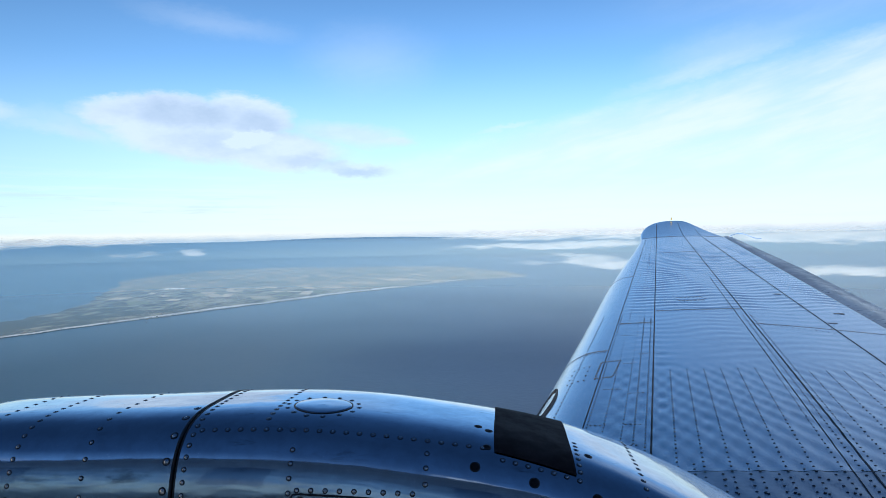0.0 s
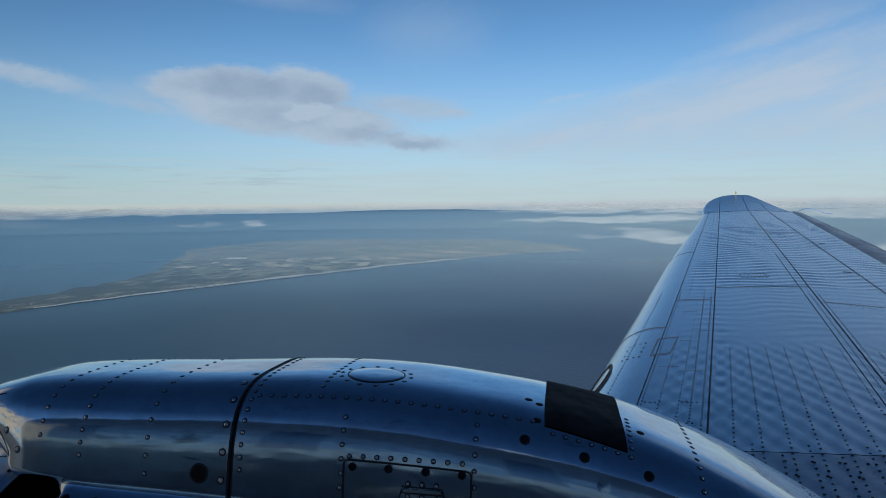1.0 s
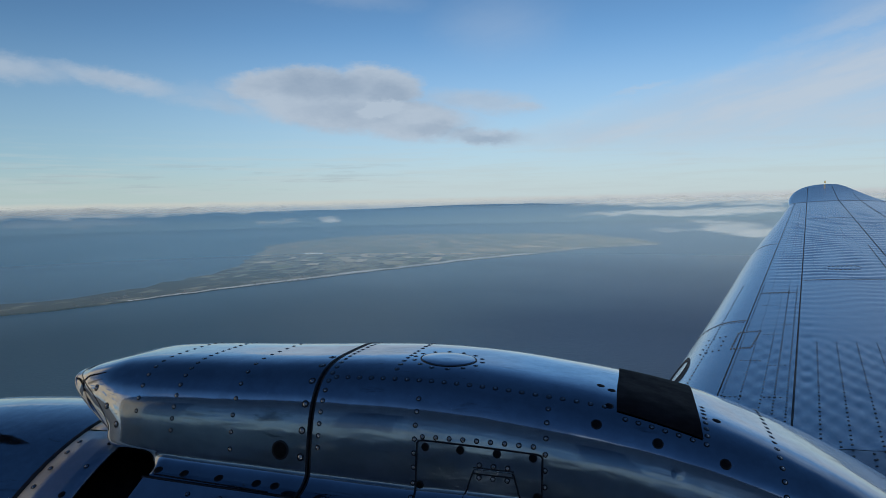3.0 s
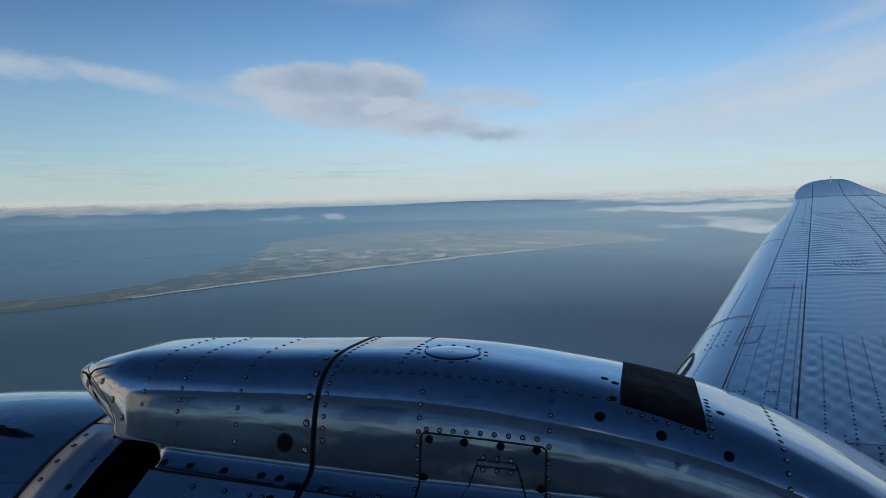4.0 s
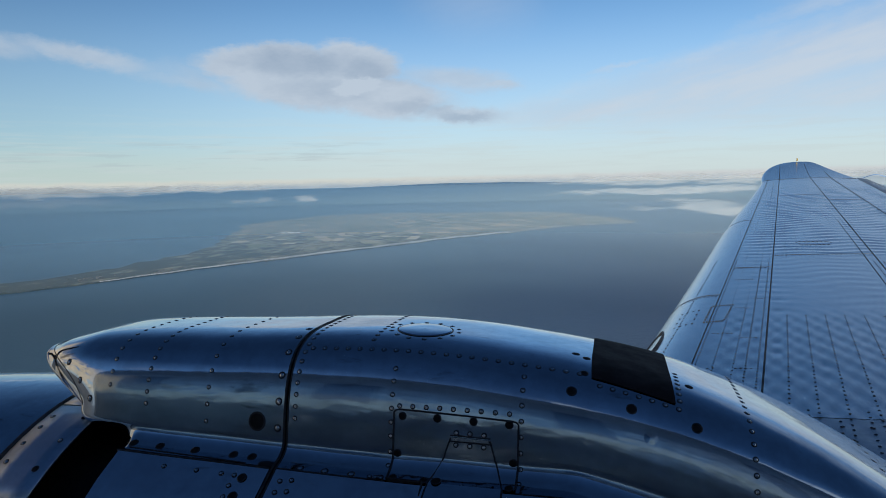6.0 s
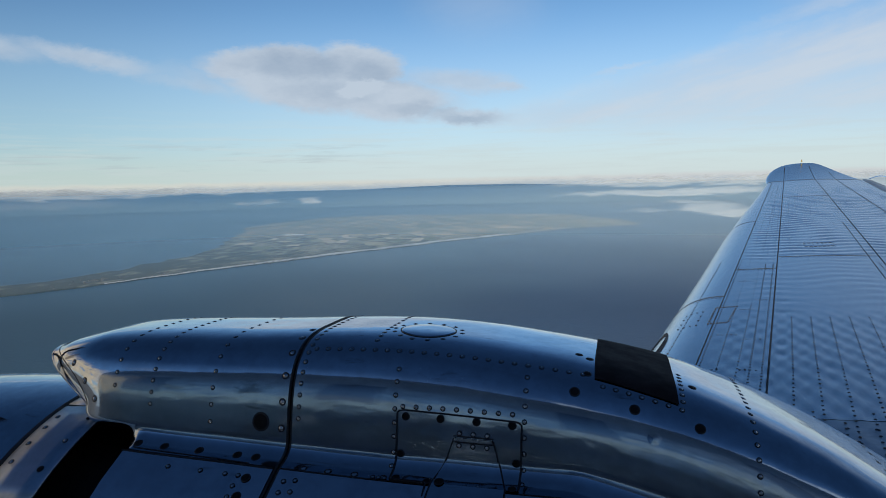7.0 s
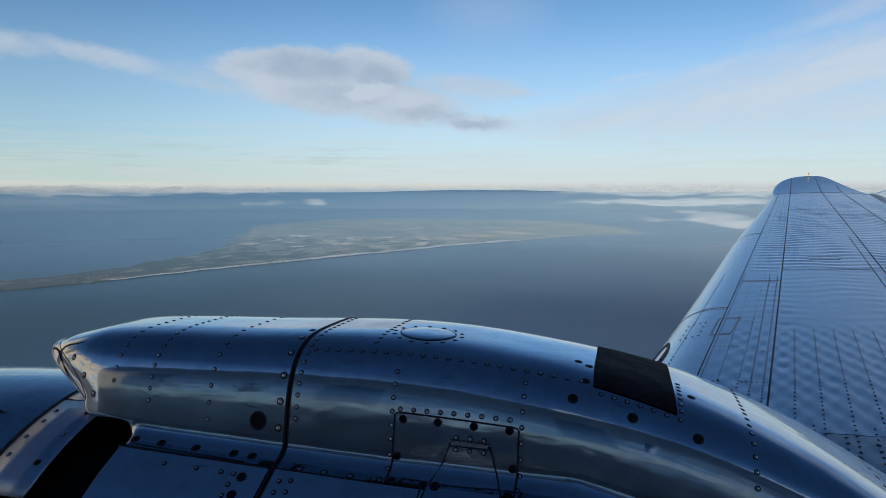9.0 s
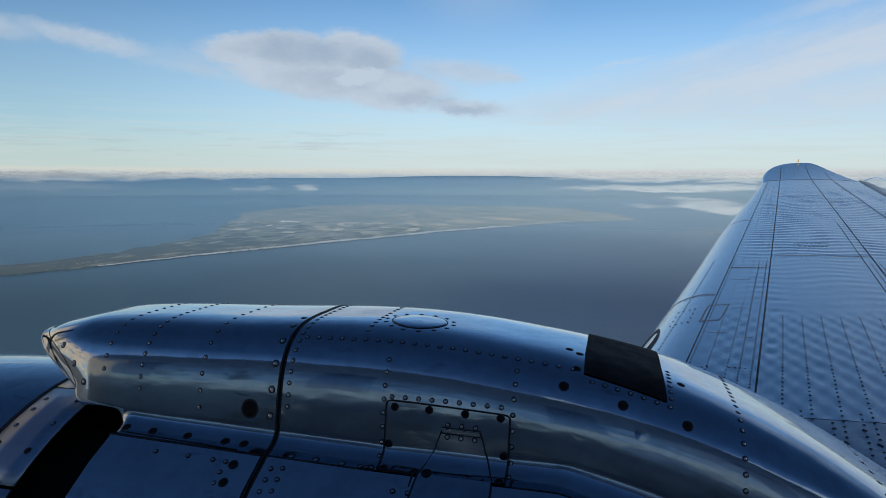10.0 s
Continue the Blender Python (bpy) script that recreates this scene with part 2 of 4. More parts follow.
RUBBER = plain("aileron_fabric", (0.10, 0.13, 0.18), 0.35, 0.0, 0.12, 8)
BRASS = plain("lamp_fitting", (0.45, 0.33, 0.12), 0.35, 1.0)


# ---- mesh helpers ----
def finish(name, data, mat, parent, label, smooth):
    data.materials.append(mat)
    if smooth:
        for face in data.polygons:
            face.use_smooth = True
    ob = new(name, data)
    if parent is not None:
        ob.parent = parent
    if label:
        ob["label"] = label
    return ob


def mesh_of(verts, faces):
    data = bpy.data.meshes.new("mesh")
    data.from_pydata([tuple(v) for v in verts], [], faces)
    data.update()
    return data


def piece(name, verts, faces, mat, parent=None, label="", smooth=False):
    return finish(name, mesh_of(verts, faces), mat, parent, label, smooth)


def part(name, bm, mat, parent, label="", smooth=False):
    data = bpy.data.meshes.new(name)
    bm.to_mesh(data)
    bm.free()
    return finish(name, data, mat, parent, label, smooth)


BANK = Matrix.Translation((0, 0.08, -0.03)) @ Matrix.Rotation(radians(-0.66), 4, "X") @ Matrix.Translation((0, -0.08, 0.03))   # the aircraft's slight lean


def thing(name, label, category, at=(0, 0, 0), kind="", group=""):
    ob = new(name)
    ob.matrix_basis = BANK @ Matrix.Translation(at)
    return tagged(ob, label, category, group, kind)


def sheet(fn, us, vs, closed=False):
    verts = [fn(u, v) for u in us for v in vs]
    w = len(vs)
    faces = [(i * w + j, i * w + j + 1, (i + 1) * w + j + 1, (i + 1) * w + j) for i in range(len(us) - 1) for j in range(w - 1)]
    if closed:
        faces += [(i * w + w - 1, i * w, (i + 1) * w, (i + 1) * w + w - 1) for i in range(len(us) - 1)]
    return verts, faces


def span(a, b, count):
    return [a + (b - a) * i / (count - 1) for i in range(count)]


def spline(knots, x):
    """A smooth line through a few (x, value) knots."""
    if x <= knots[0][0]:
        return knots[0][1]
    for i in range(len(knots) - 1):
        (x1, y1), (x2, y2) = knots[i], knots[i + 1]
        if x <= x2:
            x0, y0 = knots[i - 1] if i else (x1 - (x2 - x1), y1)
            x3, y3 = knots[i + 2] if i + 2 < len(knots) else (x2 + (x2 - x1), y2)
            m1, m2 = (y2 - y0) / (x2 - x0), (y3 - y1) / (x3 - x1)
            h = x2 - x1
            t = (x - x1) / h
            return ((2 * t**3 - 3 * t**2 + 1) * y1 + (t**3 - 2 * t**2 + t) * h * m1 + (3 * t**2 - 2 * t**3) * y2 + (t**3 - t**2) * h * m2)
    return knots[-1][1]


def place_box(name, at, half, mat, parent):
    x, y, z = at
    a, b, c = half
    bevel = 0.75
    verts = [(x + sx * a, y + sy * b, z - 0.002) for sx, sy in ((-1, -1), (1, -1), (1, 1), (-1, 1))]
    verts += [(x + sx * a * bevel, y + sy * b * bevel, z + c) for sx, sy in ((-1, -1), (1, -1), (1, 1), (-1, 1))]
    return piece(name, verts, [(0, 1, 5, 4), (1, 2, 6, 5), (2, 3, 7, 6), (3, 0, 4, 7), (4, 5, 6, 7)], mat, parent)


# ---- shapes of the aircraft ----
NAC_Y, NAC_Z, NAC_R = 1.62, -1.20, 0.69
TOP = [(-1.45, -0.398), (-1.38, -0.376), (-1.26, -0.353), (-0.90, -0.339), (-0.50, -0.327), (-0.23, -0.348), (0.10, -0.407),
       (0.35, -0.500), (0.60, -0.640), (0.90, -0.83), (1.4, -1.08)]
WIDE = [(-1.45, 0.165), (-1.38, 0.195), (-1.20, 0.226), (-0.80, 0.242), (-0.40, 0.252), (0.10, 0.252), (0.60, 0.25), (1.4, 0.24)]


ROUND = 3.8   # how square the shoulders are


def fairing(x, q, lift=0.0):
    """A place on the upper nacelle: q 0 along the crest, 1 at the foot of the side, 2 below the fillet, 3 low on the flank; q < 0 is the outboard side."""
    side, q = (-1 if q >= 0 else 1), abs(q)
    zt, w = spline(TOP, x) - 0.006, spline(WIDE, x)
    rf = 0.050 + 0.086 * max(0.0, min(1.0, (x + 0.1) / 0.9))
    foot = w + 0.012   # the side leans out towards its foot
    base = NAC_Z + math.sqrt(NAC_R**2 - (foot + rf) ** 2)
    drop = max(0.0, base + rf - (zt - 0.16)) if x > -0.5 else 0.0
    flare = max(-1.0, min(1.0, (x + 1.095) / 0.03))   # ahead of the gap the side curls under instead
    z1 = base - drop
    rv = rf * 0.76
    zb = z1 + rv

    def point(q):
        if q <= 1:
            a = (1 - q) * math.pi / 2
            n = 2.0 / 3.7
            h = max(math.sin(a), 0.0) ** n
            return (w - 0.02) * max(0.0, 1 - h ** ROUND) ** (1 / ROUND) + 0.032 * (1 - h), zb + (zt - zb) * h
        if q <= 2:
            a = (q - 1) * math.pi / 2 * 0.72
            return foot + flare * rf * (1 - math.cos(a)) / (1 - math.cos(0.36 * math.pi)), zb - rv * math.sin(a) / math.sin(0.36 * math.pi)
        a0 = math.acos((foot + rf) / NAC_R)
        a = a0 - (q - 2) * 1.5
        return NAC_R * math.cos(a), NAC_Z - drop + NAC_R * math.sin(a)

    d, z = point(q)
    deep = min(max(zt - z, 0.0), 0.14)
    if lift:
        d1, z1 = point(max(q - 0.01, 0.0))
        d2, z2 = point(q + 0.01)
        t = math.hypot(d2 - d1, z2 - z1) or 1
        d, z = d - lift * (z2 - z1) / t, z + lift * (d2 - d1) / t
    rake = max(0.0, min(1.0, (-1.12 - x) / 0.36)) if q <= 2 else 0.0
    rake = rake * rake * 1.75 * deep
    return Vector((x + rake, NAC_Y + side * d, z))


# the wing: edges and seams in plan, by the way out along the span
def le(y): return 0.00 + 0.2555 * (y - 3.75) - 0.065 * math.exp(-((y - 8.7) / 2.2) ** 2)
def line_d(y): return 0.33 + 0.2245 * (y - 3.61)
def line_a(y): return 0.59 + 0.209 * (y - 3.23)
def line_b(y): return 1.51 + 0.171 * (y - 3.44)
def line_c(y): return 2.35 + 0.138 * (y - 4.80)
def te(y): return 2.90 + 0.137 * (y - 5.85)


TIP_Y, SEAM_Y = 15.3, 13.36


def crown(y):
    return -1.0 + 0.105 * (y - 2.8)


def wing_top(x, y):
    """Height of the upper skin."""
    z = crown(y)
    a, b = line_d(y), te(y)
    u = (x - a) / (b - a)
    z += 0.030 * math.sin(math.pi * max(0.0, min(1.0, u))) if u > 0 else 0.0
    if u < 0:
        depth = a - le(y) + 0.03
        v = min(1.0, (a - x) / depth)
        z -= depth * 0.70 * (1 - math.sqrt(max(0.0, 1 - v * v)))
    return z


# small knocks in the skin: way aft of the main seam, way out, size, depth
KNOCKS = [(0.05, 4.92, 0.035, 3.0), (0.06, 4.66, 0.04, 3.0), (0.05, 4.02, 0.035, 2.5), (0.06, 3.86, 0.035, 3.0), (0.04, 3.42, 0.035, 2.5), (0.30, 3.66, 0.05, 2.5),
          (0.28, 3.52, 0.045, 2.0), (0.46, 4.34, 0.04, 1.8), (0.10, 8.3, 0.06, 3.0), (0.08, 7.0, 0.05, 2.5), (0.74, 3.62, 0.05, 2.0), (0.36, 5.2, 0.04, 1.5)]


def ripple(x, y):
    """Waves in the skin between the stringers, and shallow dents."""
    amount = max(0.0, min(1.0, (y - 4.5) / 0.4)) * max(0.0, min(1.0, (12.6 - y) / 1.5))
    wave = math.sin(2 * math.pi * (y / 0.152 + 0.22 * math.sin(x * 1.7) + 1.1 * noise.noise((x * 2.3, y * 0.5, 3.0))))
    wave = wave + 0.45 * wave * abs(wave)
    body = max(0.0, 0.55 + 0.8 * noise.noise((x * 4.5, y * 1.5, 8.0))) * (0.20 if y < 6.4 else 0.85)
    cell = (x - line_a(y)) / (line_b(y) - line_a(y)) * 8
    inner = math.cos(2 * math.pi * cell) * (0.5 + math.sin(2 * math.pi * (y / 0.19 + 0.5 * noise.noise((x * 2, y, 4))))) * max(0.0, min(1.0, (4.75 - y) / 0.3))
    fade = max(0.0, min(1.0, (x - line_d(y)) / 0.15))
    calm = max(0.3, min(1.0, (7.0 - y) / 2.0))
    dent = 0.3 * calm * noise.noise((x * 4.0, y * 2.5, 6.0))
    for off, yd, wide, deep in KNOCKS:
        r = ((x - line_a(y) - off) / wide) ** 2 + ((y - yd) / (wide * 1.2)) ** 2
        if r < 6:
            dent -= 0.4 * deep * math.exp(-r)
    return fade * (0.0020 * amount * wave * body + 0.0017 * inner + 0.0012 * calm * noise.noise((x * 1.4, y * 0.9, 1.0)) + 0.0014 * dent)


def on_wing(x, y, lift=0.0):
    return Vector((x, y, wing_top(x, y) + ripple(x, y) + lift))


def seam(name, fn, ts, half, lift, mat, parent, across):
    """A thin lapped strip along a line; across: the way over the strip."""
    verts, faces = [], []
    for t in ts:
        p = fn(t)
        for k, up in ((-half, -0.004), (-half, lift), (half, lift), (half, -0.004)):
            q = fn(t, k) if across is None else p + across * k
            verts.append(q + Vector((0, 0, up)))
    for i in range(len(ts) - 1):
        for j in range(3):
            a = i * 4 + j
            faces.append((a, a + 1, a + 5, a + 4))
    return piece(name, verts, faces, mat, parent)


def fairing_normal(x, q):
    a = fairing(x + 0.004, q) - fairing(x - 0.004, q)
    b = fairing(x, q + 0.01) - fairing(x, q - 0.01)
    n = a.cross(b).normalized()
    return n if n.dot(fairing(x, q) - Vector((x, NAC_Y, NAC_Z))) > 0 else -n


def frame_of(at, normal):
    """A pose at a place with its z along the normal."""
    return Matrix.Translation(at) @ normal.to_track_quat("Z", "X").to_matrix().to_4x4()


def ribbon(name, places, normals, half, lift, mat, parent):
    """A low, bevelled strip along a line on a surface."""
    verts, faces = [], []
    for i, (p, n) in enumerate(zip(places, normals)):
        t = (places[min(i + 1, len(places) - 1)] - places[max(i - 1, 0)]).normalized()
        c = n.cross(t).normalized()
        verts += [p - c * half - n * 0.003, p - c * half * 0.8 + n * lift, p + c * half * 0.8 + n * lift, p + c * half - n * 0.003]
    for i in range(len(places) - 1):
        for j in range(3):
            k = i * 4 + j
            faces.append((k, k + 1, k + 5, k + 4))
    return piece(name, verts, faces, mat, parent)


def surface_line(name, pts, half, lift, mat, parent):
    return ribbon(name, [fairing(x, q) for x, q in pts], [fairing_normal(x, q) for x, q in pts], half, lift, mat, parent)


def disc_mesh(rings, sides, mats, split):
    """A turned low shape from (radius, height) rings; faces from ring number split on take the second material."""
    verts, faces, which = [(0, 0, rings[0][1])], [], []
    for r, h in rings[1:]:
        verts += [(r * math.cos(2 * math.pi * i / sides), r * math.sin(2 * math.pi * i / sides), h) for i in range(sides)]
    for k in range(len(rings) - 1):
        for i in range(sides):
            j = (i + 1) % sides
            if k == 0:
                faces.append((0, 1 + i, 1 + j))
            else:
                a, b = 1 + (k - 1) * sides, 1 + k * sides
                faces.append((a + i, b + i, b + j, a + j))
            which.append(1 if k >= split else 0)
    data = mesh_of(verts, faces)
    for m in mats:
        data.materials.append(m)
    for face, w in zip(data.polygons, which):
        face.material_index, face.use_smooth = w, True
    return data


def rivet_mesh(r):
    return disc_mesh(((0, r * 0.55), (r * 0.55, r * 0.42), (r * 0.9, 0.0007), (r * 1.5, 0.0004)), 10, (RIVET_METAL, SEAM_BLACK), 2)


def fastener_mesh(r):
    return disc_mesh(((0, 0.0012), (r * 0.35, 0.0016), (r * 0.8, 0.0012), (r, 0.0005)), 14, (FASTENER, SEAM_BLACK), 2)


# ---- the aircraft ----
def build_wing():
    wing = thing("aircraft_wing", "riveted bare aluminium wing with rippled skin and rounded tip", "aircraft wing")
    ys = span(SEAM_Y, 3.06, 620)
    us = [-1.0, -0.97, -0.92, -0.85, -0.75, -0.62, -0.48, -0.33, -0.17] + span(0, 1, 90)

    def skin(y, u):
        if u < 0:
            x = line_d(y) + u * (line_d(y) - le(y) + 0.03)
        else:
            x = line_d(y) + u * (te(y) - line_d(y))
        return on_wing(x, y)
    v, f = sheet(skin, ys, us)
    piece("upper_skin", v, f, WING_SKIN, wing, "rippled bare aluminium skin", True)
    v, f = sheet(skin, span(3.056, -0.2, 90), us)
    v = [p + Vector((0, 0, -0.0008)) for p in v]
    piece("centre_section_skin", v, f, CENTRE_SKIN, wing, "duller aluminium skin inboard of the joint", True)

    def under(y, u):
        x = le(y) - 0.03 + u * (te(y) - le(y) + 0.03)
        depth = (0.10 + 0.030 * (14.5 - y)) * math.sin(math.pi * min(1.0, u**0.6)) ** 0.7
        base = wing_top(le(y) - 0.03, y) * (1 - u) + (wing_top(te(y), y) - 0.05) * u
        return Vector((x, y, base - depth))
    v, f = sheet(under, span(SEAM_Y, -0.2, 70), span(0, 1, 24))
    piece("lower_skin", v, f, WING_SKIN, wing, "", True)

    def rise(y):
        """The cap turns up towards its end."""
        d = y - SEAM_Y
        return 0.150 * d + 0.038 * d * d / (TIP_Y - SEAM_Y)

    def drawn_in(x, mid):
        """How fast the cap narrows: sooner along its nose than along its tail."""
        return 0.26 + 0.16 * max(0.0, min(1.0, (mid - x) / 0.8))

    def tip(t, u):
        """The rounded end, drawn in towards a point aft of the middle."""
        y = SEAM_Y + (TIP_Y - SEAM_Y) * math.sin(t * math.pi / 2)
        left = 1 - math.sin(t * math.pi / 2)
        mid = line_b(SEAM_Y) - 0.18 + 0.45 * (1 - left)
        p = skin(SEAM_Y + 0.004, u)
        k = left ** drawn_in(p.x, mid)
        c0 = crown(SEAM_Y) + 0.02
        z = c0 + (p.z - c0) * left ** 0.40 + rise(y)
        return Vector((mid + (p.x - mid) * (0.06 + 0.94 * k), y, z))
    v, f = sheet(tip, span(0, 1, 24), us)
    piece("wing_tip", v, f, WING_SKIN, wing, "rounded aluminium tip cap", True)

    def flap(y, u):
        chord = 0.17 + 0.030 * (13.2 - y) if y > 9.3 else 0.287
        x = te(y) + 0.022 + u * chord
        return Vector((x, y, wing_top(te(y), y) - 0.010 + 0.016 * math.sin(math.pi * min(1, u * 1.3)) - 0.012 * u))
    v, f = sheet(flap, span(13.5, 3.0, 120), span(0, 1, 12))
    piece("aileron", v, f, RUBBER, wing, "dull grey aileron behind the hinge line", True)

    # lapped seams along and across the span
    for fn, half, y0, y1 in ((line_a, 0.0046, 14.9, 2.2), (line_b, 0.0032, 15.0, 2.2), (line_c, 0.0024, 14.3, 3.0), (line_d, 0.0024, 13.36, 2.6)):
        def run(t, k=0.0, fn=fn):
            if t <= SEAM_Y:
                return on_wing(fn(t) + k, t)
            way = (t - SEAM_Y) / (TIP_Y - SEAM_Y)
            mid = line_b(SEAM_Y) - 0.18 + 0.45 * way
            x0 = mid + (fn(t) + k - mid) / (0.06 + 0.94 * (1 - way) ** drawn_in(fn(SEAM_Y), mid))
            p = on_wing(max(le(SEAM_Y), min(te(SEAM_Y), x0)), SEAM_Y + 0.004)
            c0 = crown(SEAM_Y) + 0.02
            return Vector((fn(t) + k, t, c0 + (p.z - c0) * (1 - way) ** 0.40 + rise(t)))
        seam("seam", run, span(y0, y1, 170), half, 0.003, SEAM_BLACK, wing, None)
    seam("lap_line", lambda t, k=0.0: on_wing(line_b(t) - 0.075 + k, t), span(8.3, 2.2, 120), 0.0018, 0.0025, SEAM_BLACK, wing, None)
    seam("tip_joint", lambda u, k=0.0: skin(SEAM_Y + k, u), us, 0.0110, 0.0030, SEAM_BLACK, wing, None)
    for fn1, fn2, y, half in ((line_a, line_b, 6.45, 0.005), (line_b, te, 5.85, 0.004), (line_d, line_a, 5.98, 0.004), (line_a, line_b, 10.85, 0.006),
                              (line_b, line_c, 10.2, 0.006), (le, line_d, 5.1, 0.003), (le, line_d, 8.6, 0.004)):
        seam("rib_joint", lambda u, k=0.0, a=fn1, b=fn2, y=y: on_wing(a(y) + u * (b(y) - a(y)), y + k - 0.35 * u * (y == 5.85)), span(0, 1, 40), half * 0.65, 0.002, RIVET_DARK, wing, None)
    # rivet rows along the stringers and over the ribs, too many to count
    verts, faces = [], []

    def dot(x, y, r):
        p = on_wing(x, y)
        k = len(verts)
        for rr, h in ((r, -0.0005), (r * 0.65, r * 0.38)):
            for i in range(6):
                verts.append((p.x + 1.2 * rr * math.cos(i * math.pi / 3), p.y + rr * 1.0 * math.sin(i * math.pi / 3), p.z + h))
        faces.extend((k + i, k + (i + 1) % 6, k + 6 + (i + 1) % 6, k + 6 + i) for i in range(6))
        faces.append(tuple(k + 6 + i for i in range(6)))

    def row(fn, y0, y1, gap, r):
        for i in range(int((y1 - y0) / gap)):
            y = y0 + i * gap
            dot(fn(y), y, r)

    def between(f, g, u):
        return lambda y: f(y) + (g(y) - f(y)) * u
    for off in (-0.028, -0.085):
        row(lambda y: line_a(y) + off, 2.4, 6.2, 0.042, 0.0054)
        row(lambda y: line_a(y) + off, 6.2, 13.2, 0.085, 0.0034)
    for off in (-0.035, 0.030):
        row(lambda y: line_b(y) + off, 2.4, 6.2, 0.048, 0.0058)
        row(lambda y: line_b(y) + off, 6.2, 13.2, 0.085, 0.0032)
    row(lambda y: line_c(y) - 0.02, 3.0, 13.0, 0.06, 0.0040)
    row(lambda y: line_d(y) + 0.018, 2.6, 6.4, 0.045, 0.0052)
    row(lambda y: line_d(y) + 0.018, 6.4, 13.0, 0.075, 0.0032)
    for u in (0.30, 0.58):
        row(between(line_d, line_a, u), 2.6, 4.9, 0.052, 0.0050)
        row(between(line_d, line_a, u), 4.9, 12.8, 0.085, 0.0036)
    row(between(le, line_d, 0.50), 2.8, 6.4, 0.060, 0.0058)
    for k in range(1, 8):
        row(between(line_a, line_b, k / 8), 2.3, 4.62, 0.050, 0.0054)
        row(between(line_a, line_b, k / 8), 6.6, 10.7, 0.085, 0.0028)
        row(between(line_a, line_b, k / 8 - 0.045), 2.3, 3.22 - 0.1 * (k % 2), 0.052, 0.0058)
    for k in range(1, 6):
        row(between(line_b, line_c, k / 6), 2.6, 4.6, 0.050, 0.0054)
    for f, g, y, gap in ((line_a, line_b, 6.43, 0.035), (line_d, line_a, 5.95, 0.028), (line_b, line_c, 5.85, 0.035), (line_a, line_b, 2.98, 0.10), (line_a, line_b, 2.86, 0.11), (le, line_d, 5.06, 0.025)):
        count = int((g(y) - f(y)) / gap)
        for i in range(count):
            dot(f(y) + i * gap, y - (0.35 * i / count if y == 5.85 else 0), 0.006)
    for y, u0, count in ((3.35, 0.45, 6), (3.62, 0.10, 4), (3.62, 0.62, 4), (4.12, 0.62, 4), (4.20, 0.15, 5), (4.75, 0.40, 4), (4.98, 0.70, 3), (5.55, 0.2, 6)):
        for j in range(count):
            dot(line_d(y) + (line_a(y) - line_d(y)) * u0 + j * 0.024, y, 0.0055)
    for y, us_row in ((4.72, (0.42, 0.52, 0.62, 0.72)), (4.42, (0.42, 0.52, 0.62, 0.72)), (4.62, (0.42, 0.72)), (4.52, (0.42, 0.72))):
        for u in us_row:
            dot(le(y) + (line_d(y) - le(y)) * u, y, 0.0065)
    rows = piece("riveting", verts, faces, RIVET_DARK, wing)
    tagged(rows, kind="stuff")

    # a small hatch outlined in rivets beside the nose seam
    def hatch(t):
        a, b, c, d = (0.485, 4.43), (0.600, 4.46), (0.705, 4.83), (0.575, 4.80)
        k, u = int(t) % 4, t - int(t)
        p, q = (a, b, c, d)[k], (b, c, d, a)[k]
        return on_wing(p[0] + (q[0] - p[0]) * u, p[1] + (q[1] - p[1]) * u)
    for i in range(26):
        p = hatch(i * 4 / 26)
        place_box("hatch_screw", p, (0.0062, 0.0075, 0.003), SEAM_BLACK, wing)
    # stencilled marking, too worn to read
    for r in range(2):
        for i in range(7):
            x, y = 1.59 + 0.036 * i + 0.020 * (1 - r), 7.08 - 0.17 * r
            place_box("stencil_mark", on_wing(x, y), (0.009 + 0.003 * ((i * 3 + r) % 3), 0.025, 0.0015), RIVET_DARK, wing)
        for i in range(2):
            place_box("stencil_mark", on_wing(1.575 + 0.262 * r + 0.01 * i, 7.035 - 0.06 * i), (0.006, 0.014, 0.0015), RIVET_DARK, wing)
    for x, y, w in ((2.60, 7.2, 0.045), (2.78, 6.3, 0.05), (2.55, 5.9, 0.04), (3.05, 9.2, 0.04)):
        place_box("drain_vent", on_wing(x, y), (w, 0.010, 0.004), RIVET_DARK, wing)
    # wire loops of the landing lamp's rim on the nose of the wing
    for k in range(3):
        pts, nrm = [], []
        for a in span(0, 2 * math.pi, 40):
            y = 4.12 + 0.05 * k + (0.30 - 0.02 * k) * math.cos(a)
            x = le(y) + 0.06 + (0.055 - 0.010 * k) * math.sin(a)
            pts.append(on_wing(x, y, 0.002))
            nrm.append(Vector((-0.7, 0, 0.7)))
        ribbon("lamp_rim", pts, nrm, 0.0025, 0.004, SEAM_BLACK, wing)
    # tip lamp and trailing wick
    top = tip(0.97, 0.45)
    place_box("tip_lamp", top + Vector((0, 0, 0.02)), (0.012, 0.012, 0.05), BRASS, wing)
    pts = [Vector((te(13.2) + 0.05 + 0.5 * t, 13.1 - 0.2 * t, crown(13.1) + 0.03 + 0.05 * math.sin(t * 5))) for t in span(0, 1, 12)]
    ribbon("static_wick", pts, [Vector((0, 0, 1))] * 12, 0.008, 0.012, DULLED, wing)
    return wing


build_wing()


